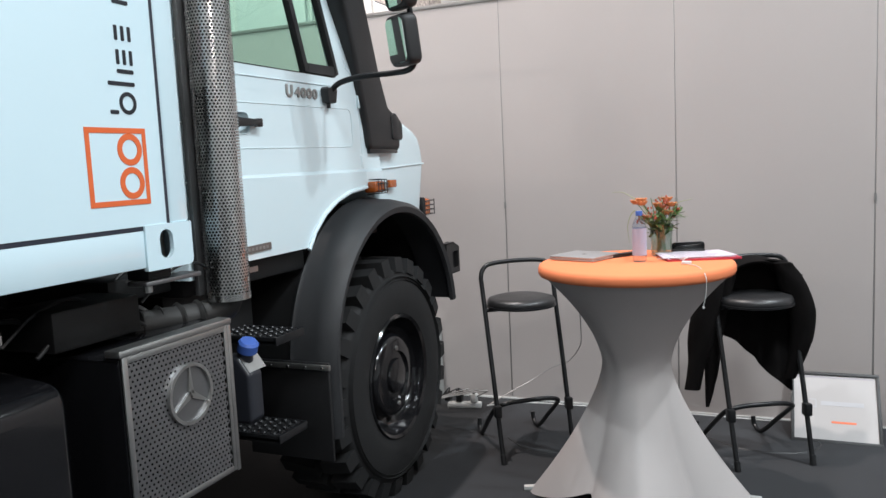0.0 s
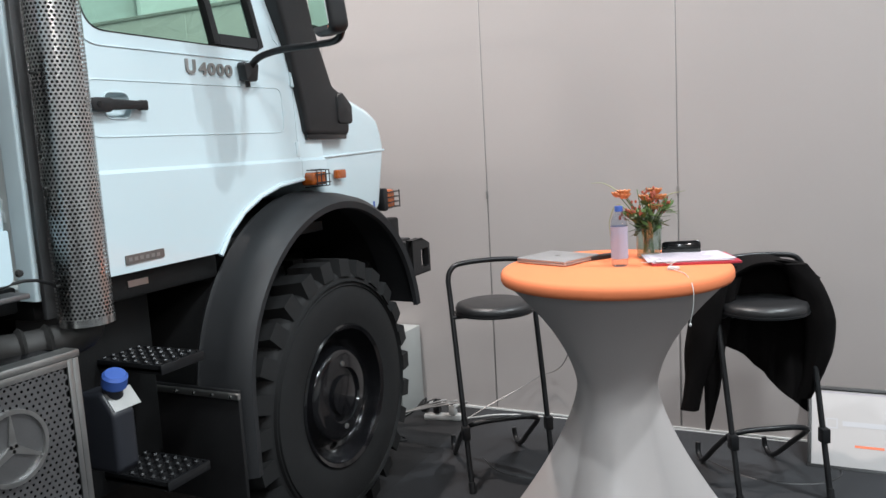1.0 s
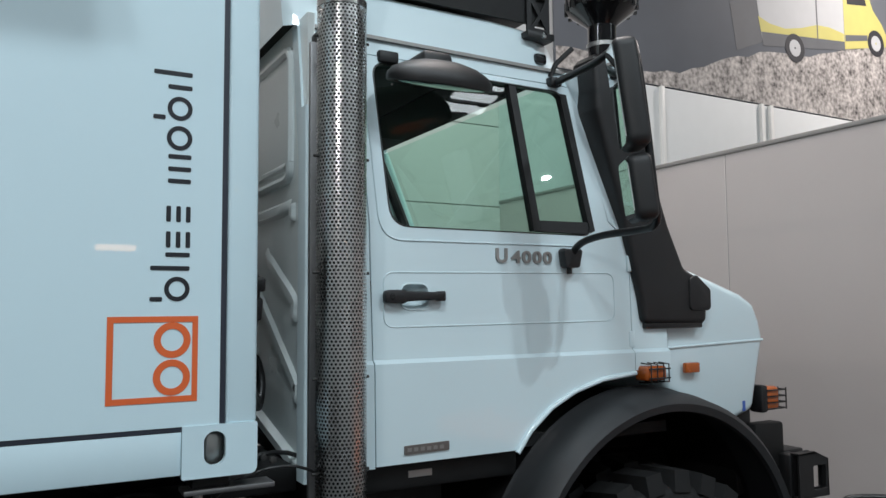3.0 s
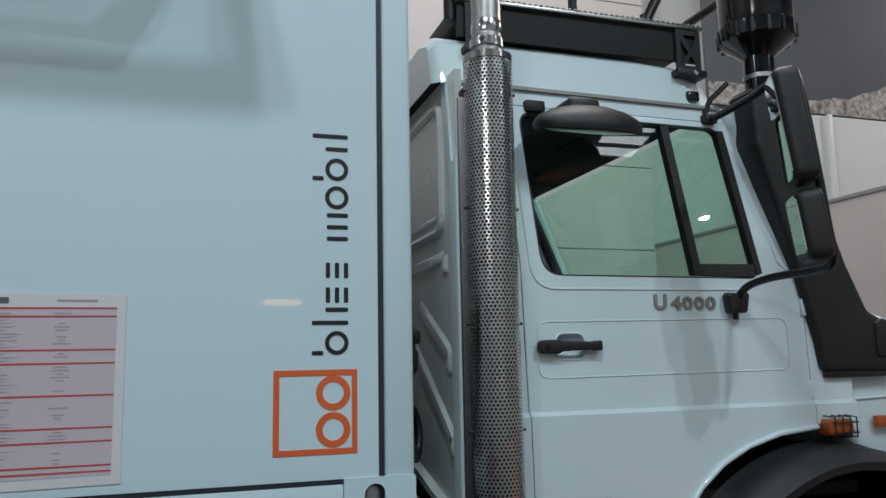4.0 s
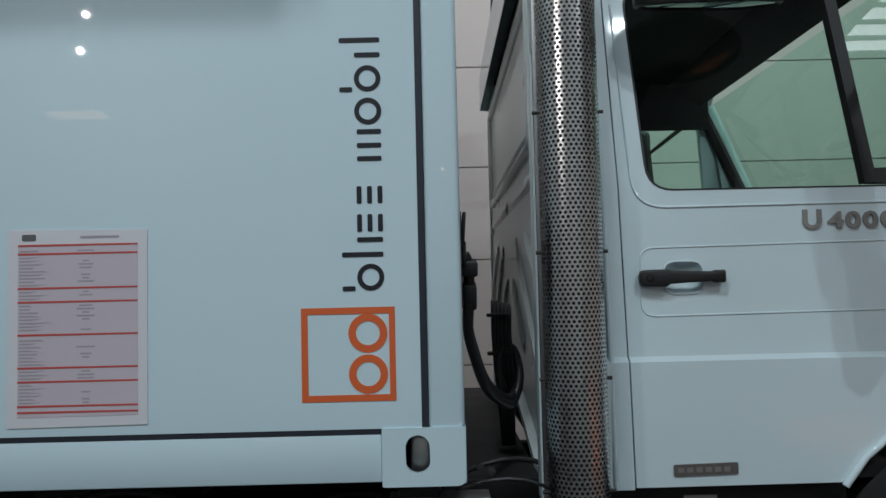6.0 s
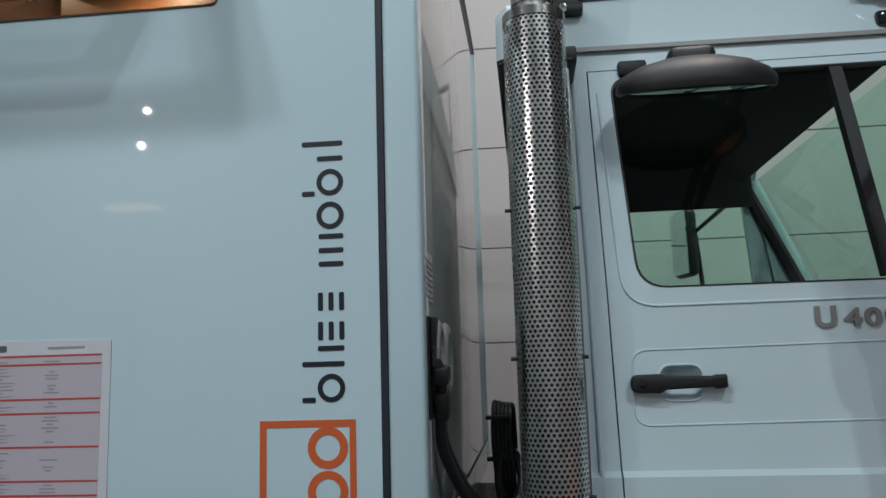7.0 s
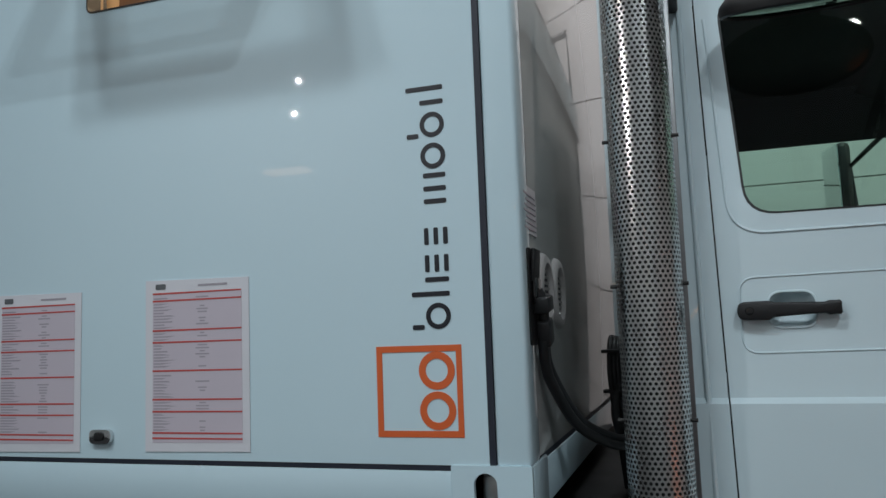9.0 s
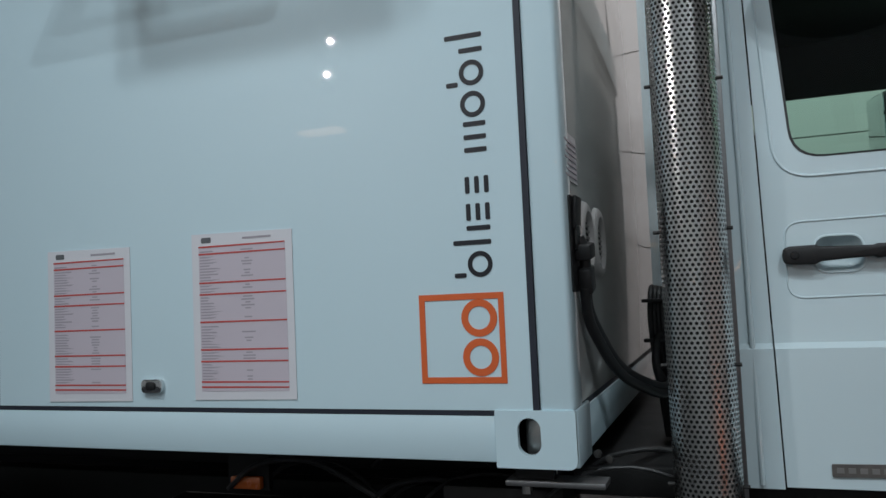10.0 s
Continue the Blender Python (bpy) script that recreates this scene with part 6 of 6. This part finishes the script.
for k in range(6):
    part("print_bar", moved(box(-0.13, 0.05 + 0.02 * (k % 3), -0.08 + k * 0.03, -0.072 + k * 0.03, 0.0168, 0.0174), fm @ pose(0, 0, 0, 0, 0, 5)), M_GREYPRINT, fold)
case = thing("glasses_case", (0.02, 4.26, ZT), "open black glasses case on the table", "case")
cm = Matrix.Translation((0.025, 4.26, ZT)) @ pose(0, 0, 0, 0, 0, 10)
part("tray", moved(prism(rounded([(-0.075, -0.03), (0.075, -0.03), (0.075, 0.03), (-0.075, 0.03)], 0.025, 6), "z", 0.0, 0.022, 0.005), cm), M_BLACK, case)
part("lid", moved(prism(rounded([(-0.075, 0.0), (0.075, 0.0), (0.075, 0.045), (-0.075, 0.04)], 0.018, 6), "y", 0.024, 0.034, 0.004), cm @ pose(0, 0, 0.018, -14, 0, 0)), M_BLACKGLOSS, case)
part("hinge", moved(tube([(-0.06, 0.03, 0.02), (0.06, 0.03, 0.02)], 0.004, 8), cm), M_STEEL2, case)
ear = thing("earphones", (0.03, 3.96, ZT), "white earphones with thin cable over the table edge", "earphones")
part("cable", tube([(-0.09, 4.05, ZT + 0.004), (-0.05, 3.99, ZT + 0.012), (-0.02, 4.03, ZT + 0.02), (0.02, 3.98, ZT + 0.012), (0.05, 4.0, ZT + 0.02), (0.03, 3.93, ZT + 0.008), (0.06, 3.88, ZT + 0.006), (0.11, 3.80, ZT + 0.004), (0.145, 3.70, ZT - 0.02), (0.146, 3.695, ZT - 0.08), (0.135, 3.70, ZT - 0.14)], 0.0016, 5, curve=6), M_CABLEW, ear)
part("bud", ellipsoid((0.135, 3.70, ZT - 0.145), (0.005, 0.005, 0.007), None, 8, 6), M_CABLEW, ear)
part("plug_block", box(0.03, 0.07, 3.90, 3.93, ZT, ZT + 0.012, 0.003), M_CABLEW, ear)


# ---- stools ----
def stool(label):
    s = thing("bar_stool", (0, 0, 0), label, "bar stool", "bar stools")
    top = [(-0.195, 0.205, 0.0), (-0.20, 0.09, 0.45), (-0.203, -0.03, 0.88), (-0.205, -0.045, 0.965), (-0.185, -0.055, 1.012), (-0.14, -0.062, 1.033), (0.0, -0.068, 1.04)]
    full = top + [(-x, y, z) for x, y, z in top[-2::-1]]
    part("frame_tube", tube([(x, -y, z) for x, y, z in full], 0.0125, 12, curve=5), M_TUBE, s)
    rear = [(-0.165, 0.335, 0.075), (-0.168, 0.325, 0.03), (-0.17, 0.285, 0.013), (-0.175, 0.235, 0.03), (-0.18, 0.10, 0.14), (-0.182, -0.02, 0.235), (-0.165, -0.06, 0.268), (-0.1, -0.075, 0.285), (0.0, -0.085, 0.29)]
    full = rear + [(-x, y, z) for x, y, z in rear[-2::-1]]
    part("foot_frame", tube(full, 0.0125, 12, curve=4), M_TUBE, s)
    for sx in (-1, 1):
        part("pivot", box(sx * 0.199 - 0.018, sx * 0.199 + 0.018, -0.165, -0.12, 0.235, 0.30, 0.006), M_TUBE, s)
        part("rubber_foot", tube([(sx * 0.195, -0.207, 0.0), (sx * 0.196, -0.197, 0.05)], 0.0155, 12), M_BLACK, s)
    part("seat", lathe([(0.0, 0.795), (0.16, 0.795), (0.178, 0.80), (0.184, 0.812), (0.184, 0.826), (0.176, 0.843), (0.14, 0.853), (0.0, 0.857)], 48), M_LEATHER, s, "padded black vinyl seat", smooth=50)
    part("seat_band", lathe([(0.182, 0.798), (0.188, 0.80), (0.188, 0.808), (0.182, 0.81)], 48), M_TUBE, s)
    part("seat_bar", tube([(-0.2, -0.0, 0.788), (0.2, -0.0, 0.788)], 0.011, 8), M_TUBE, s)
    return s


s1 = stool("black tubular bar stool with round padded seat")
s2 = copy_thing(s1, Matrix.Translation((0.30, 4.685, 0.006)) @ pose(0, 0, 0, 0, 0, 29) @ Matrix.Diagonal((1, 1, 0.985, 1)))
s2["label"] = "black tubular bar stool with a dark jacket over its back"
s1.matrix_basis = Matrix.Translation((-0.865, 4.455, 0.006)) @ pose(0, 0, 0, 0, 0, 37) @ Matrix.Diagonal((1, 1, 0.985, 1))

# jacket over the second stool
jk = thing("jacket", (0.3, 4.72, 0.5), "dark jacket hung over the back of the stool", "jacket")
jm = Matrix.Translation((0.30, 4.685, -0.012)) @ pose(0, 0, 0, 0, 0, 29)
NU, NV = 44, 34
verts = []
for i in range(NU + 1):
    u = -1 + 2 * i / NU
    for k in range(NV + 1):
        v = k / NV
        wide = 0.21 + 0.02 * min(1, v * 2.2)
        drop = 0.45 + 0.10 * math.sin(u * 2.2 + 0.4) + 0.07 * (1 if u > 0.25 else 0) * (u - 0.25) * 2
        if v < 0.12:
            w = v / 0.12
            x, y, z = u * 0.21, -0.03 + 0.12 * w, 1.005 + 0.045 * math.sin(w * math.pi * 0.5 + 0.5) - 0.10 * u * u
        else:
            w = (v - 0.12) / 0.88
            x = u * wide * (1 + 0.06 * math.sin(w * 3))
            y = 0.09 + 0.05 * math.sin(w * 2.5) + 0.02 * math.sin(u * 13 + w * 2) * w - 0.10 * (abs(u) ** 3)
            z = 1.035 - 0.10 * u * u - drop * w
        n_ = noise.noise(Vector((x * 7, z * 7, 1.3))) * 0.018
        verts.append(tuple(jm @ Vector((x + n_, y + n_, z))))
faces = [(i * (NV + 1) + k, (i + 1) * (NV + 1) + k, (i + 1) * (NV + 1) + k + 1, i * (NV + 1) + k + 1) for i in range(NU) for k in range(NV)]
bm = from_lists(verts, faces)
bmesh.ops.recalc_face_normals(bm, faces=bm.faces[:])
bmesh.ops.solidify(bm, geom=bm.faces[:], thickness=0.012)
part("body", bm, M_JACKET, jk, smooth=80)


def cloth_tube(pts, radii, seed):
    line = smooth_line(pts, 5)
    verts, faces = [], []
    seg = 16
    for i, p in enumerate(line):
        f = i / (len(line) - 1) * (len(radii) - 1)
        a = int(min(f, len(radii) - 2))
        r = radii[a] + (radii[a + 1] - radii[a]) * (f - a)
        for k in range(seg):
            t = 2 * math.pi * k / seg
            q = 1 + 0.3 * noise.noise(Vector((math.cos(t) * 1.4 + seed, math.sin(t) * 1.4, i * 0.22)))
            verts.append((p.x + r * q * math.cos(t), p.y + r * 0.62 * q * math.sin(t), p.z))
    for i in range(len(line) - 1):
        faces += [(i * seg + k, i * seg + (k + 1) % seg, (i + 1) * seg + (k + 1) % seg, (i + 1) * seg + k) for k in range(seg)]
    faces += [tuple(range(seg))[::-1], tuple((len(line) - 1) * seg + k for k in range(seg))]
    return from_lists(verts, faces)


part("sleeve", cloth_tube([(0.14, 4.63, 1.0), (0.09, 4.60, 0.90), (0.06, 4.58, 0.72), (0.035, 4.57, 0.53), (0.005, 4.56, 0.36)], [0.05, 0.07, 0.065, 0.05, 0.038], 2), M_JACKET, jk, smooth=80)
part("lapel", cloth_tube([(0.17, 4.64, 0.95), (0.12, 4.61, 0.70), (0.095, 4.6, 0.42), (0.075, 4.6, 0.26)], [0.045, 0.045, 0.03, 0.008], 5), M_JACKET, jk, smooth=80)
part("sleeve", cloth_tube([(0.42, 4.72, 1.0), (0.475, 4.74, 0.90), (0.52, 4.75, 0.75), (0.52, 4.75, 0.60), (0.46, 4.74, 0.40)], [0.055, 0.065, 0.065, 0.055, 0.03], 9), M_JACKET, jk, smooth=80)
part("collar", cloth_tube([(0.14, 4.64, 0.955), (0.19, 4.68, 1.0), (0.29, 4.72, 1.018), (0.39, 4.75, 0.995), (0.47, 4.76, 0.93)], [0.05, 0.065, 0.068, 0.07, 0.06], 4), M_JACKET, jk, smooth=80)

# framed prints leaning on the partition
for k, (x0, x1) in enumerate(((0.475, 0.915),)):
    fr = thing("framed_print", ((x0 + x1) / 2, 5.05, 0), "black-framed white print leaning against the wall", "picture frame")
    m = Matrix.Translation((0, 4.935, 0.006)) @ pose(0, 0, 0, -40, 0, 0)
    H_ = 0.41
    for a in ((x0, x1, 0.0, 0.018), (x0, x1, H_ - 0.018, H_), (x0, x0 + 0.018, 0.018, H_ - 0.018), (x1 - 0.018, x1, 0.018, H_ - 0.018)):
        part("frame_bar", moved(box(a[0], a[1], 0.0, 0.018, a[2], a[3], 0.002), m), M_BLACK, fr)
    part("print_sheet", moved(box(x0 + 0.018, x1 - 0.018, 0.008, 0.014, 0.018, H_ - 0.018), m), M_CARD, fr)
    part("print_bar", moved(box(x0 + 0.15, x0 + 0.36, 0.0072, 0.0079, 0.215, 0.24), m), M_GREYTEXT, fr)
    part("print_bar", moved(box(x0 + 0.20, x0 + 0.32, 0.0072, 0.0079, 0.115, 0.127), m), M_ORANGE, fr)
    part("print_bar", moved(box(x0 + 0.03, x1 - 0.03, 0.0072, 0.0079, H_ - 0.032, H_ - 0.026), m), M_GREYPRINT, fr)
    part("square_mark", moved(sheet([(0.0, 0.0), (0.05, 0.0), (0.05, 0.05), (0.0, 0.05)], [[(0.006, 0.006), (0.044, 0.006), (0.044, 0.044), (0.006, 0.044)]], lambda y, z: 0.0, 0.0006), m @ Matrix.Translation((x0 + 0.08, 0.0073, 0.2)) @ pose(0, 0, 0, 0, 0, -90)), M_ORANGE if k else M_GREYTEXT, fr)

# power strip, plugs and cables on the floor
ps = thing("power_strip", (-1.45, 5.0, 0), "white power strip with plugs and a charger", "power strip")
part("strip_body", moved(box(-0.11, 0.11, -0.026, 0.026, 0.0, 0.035, 0.008), Matrix.Translation((-1.45, 5.02, 0)) @ pose(0, 0, 0, 0, 0, 12)), M_CABLEW, ps)
for k, x in enumerate((-1.56, -1.48, -1.38)):
    part("plug", box(x - 0.02, x + 0.02, 4.99, 5.035, 0.04, 0.10 + 0.02 * (k % 2), 0.008), M_CABLEK if k < 2 else M_CABLEW, ps)
for k in range(5):
    o = 0.03 * k
    part("cable", tube([(-1.56 + 0.05 * k, 5.01, 0.08), (-1.53 + 0.06 * k, 4.96, 0.14), (-1.60 - o, 4.90 - o, 0.06), (-1.72 + o, 4.78 - o, 0.006), (-1.5 - o, 4.66, 0.006), (-1.75, 4.6 + o, 0.006)], 0.005, 6, curve=5), M_CABLEK if k < 2 else M_SEAM, ps)
wire = thing("floor_cable", (-0.9, 4.9, 0), "thin cables along the wall and up to the table", "cable")
part("run", tube([(-1.30, 5.03, 0.02), (-1.1, 5.18, 0.01), (-0.7, 5.22, 0.006), (-0.2, 5.23, 0.006), (0.4, 5.22, 0.006)], 0.005, 6, curve=6), M_CABLEW, wire)
part("run", tube([(-1.28, 5.02, 0.03), (-1.18, 5.1, 0.09), (-1.06, 5.2, 0.15), (-0.92, 5.23, 0.24), (-0.80, 5.2, 0.30), (-0.68, 5.0, 0.45), (-0.6, 4.7, 0.62), (-0.55, 4.45, 0.9)], 0.003, 6, curve=6), M_SEAM, wire)
part("run", tube([(-1.0, 4.55, 0.005), (-0.85, 4.42, 0.005), (-0.6, 4.42, 0.005), (-0.4, 4.55, 0.005)], 0.0045, 6, curve=6), M_CABLEK, wire)
part("run", tube([(0.0, 4.9, 0.005), (0.25, 4.72, 0.005), (0.5, 4.74, 0.005), (0.62, 4.9, 0.005), (0.5, 5.1, 0.005)], 0.0045, 6, curve=6), M_CABLEK, wire)
cab = thing("steel_cabinet", (-1.78, 5.1, 0), "grey steel cabinet by the wall behind the wheel", "cabinet")
part("body", box(-2.02, -1.69, 4.98, 5.25, 0.0, 0.50, 0.006), M_CABINET, cab)
part("door", box(-2.0, -1.71, 4.972, 4.98, 0.03, 0.47, 0.003), M_CABINET, cab)
part("lid_latch", box(-1.78, -1.74, 4.966, 4.98, 0.42, 0.46, 0.003), M_STEEL2, cab)
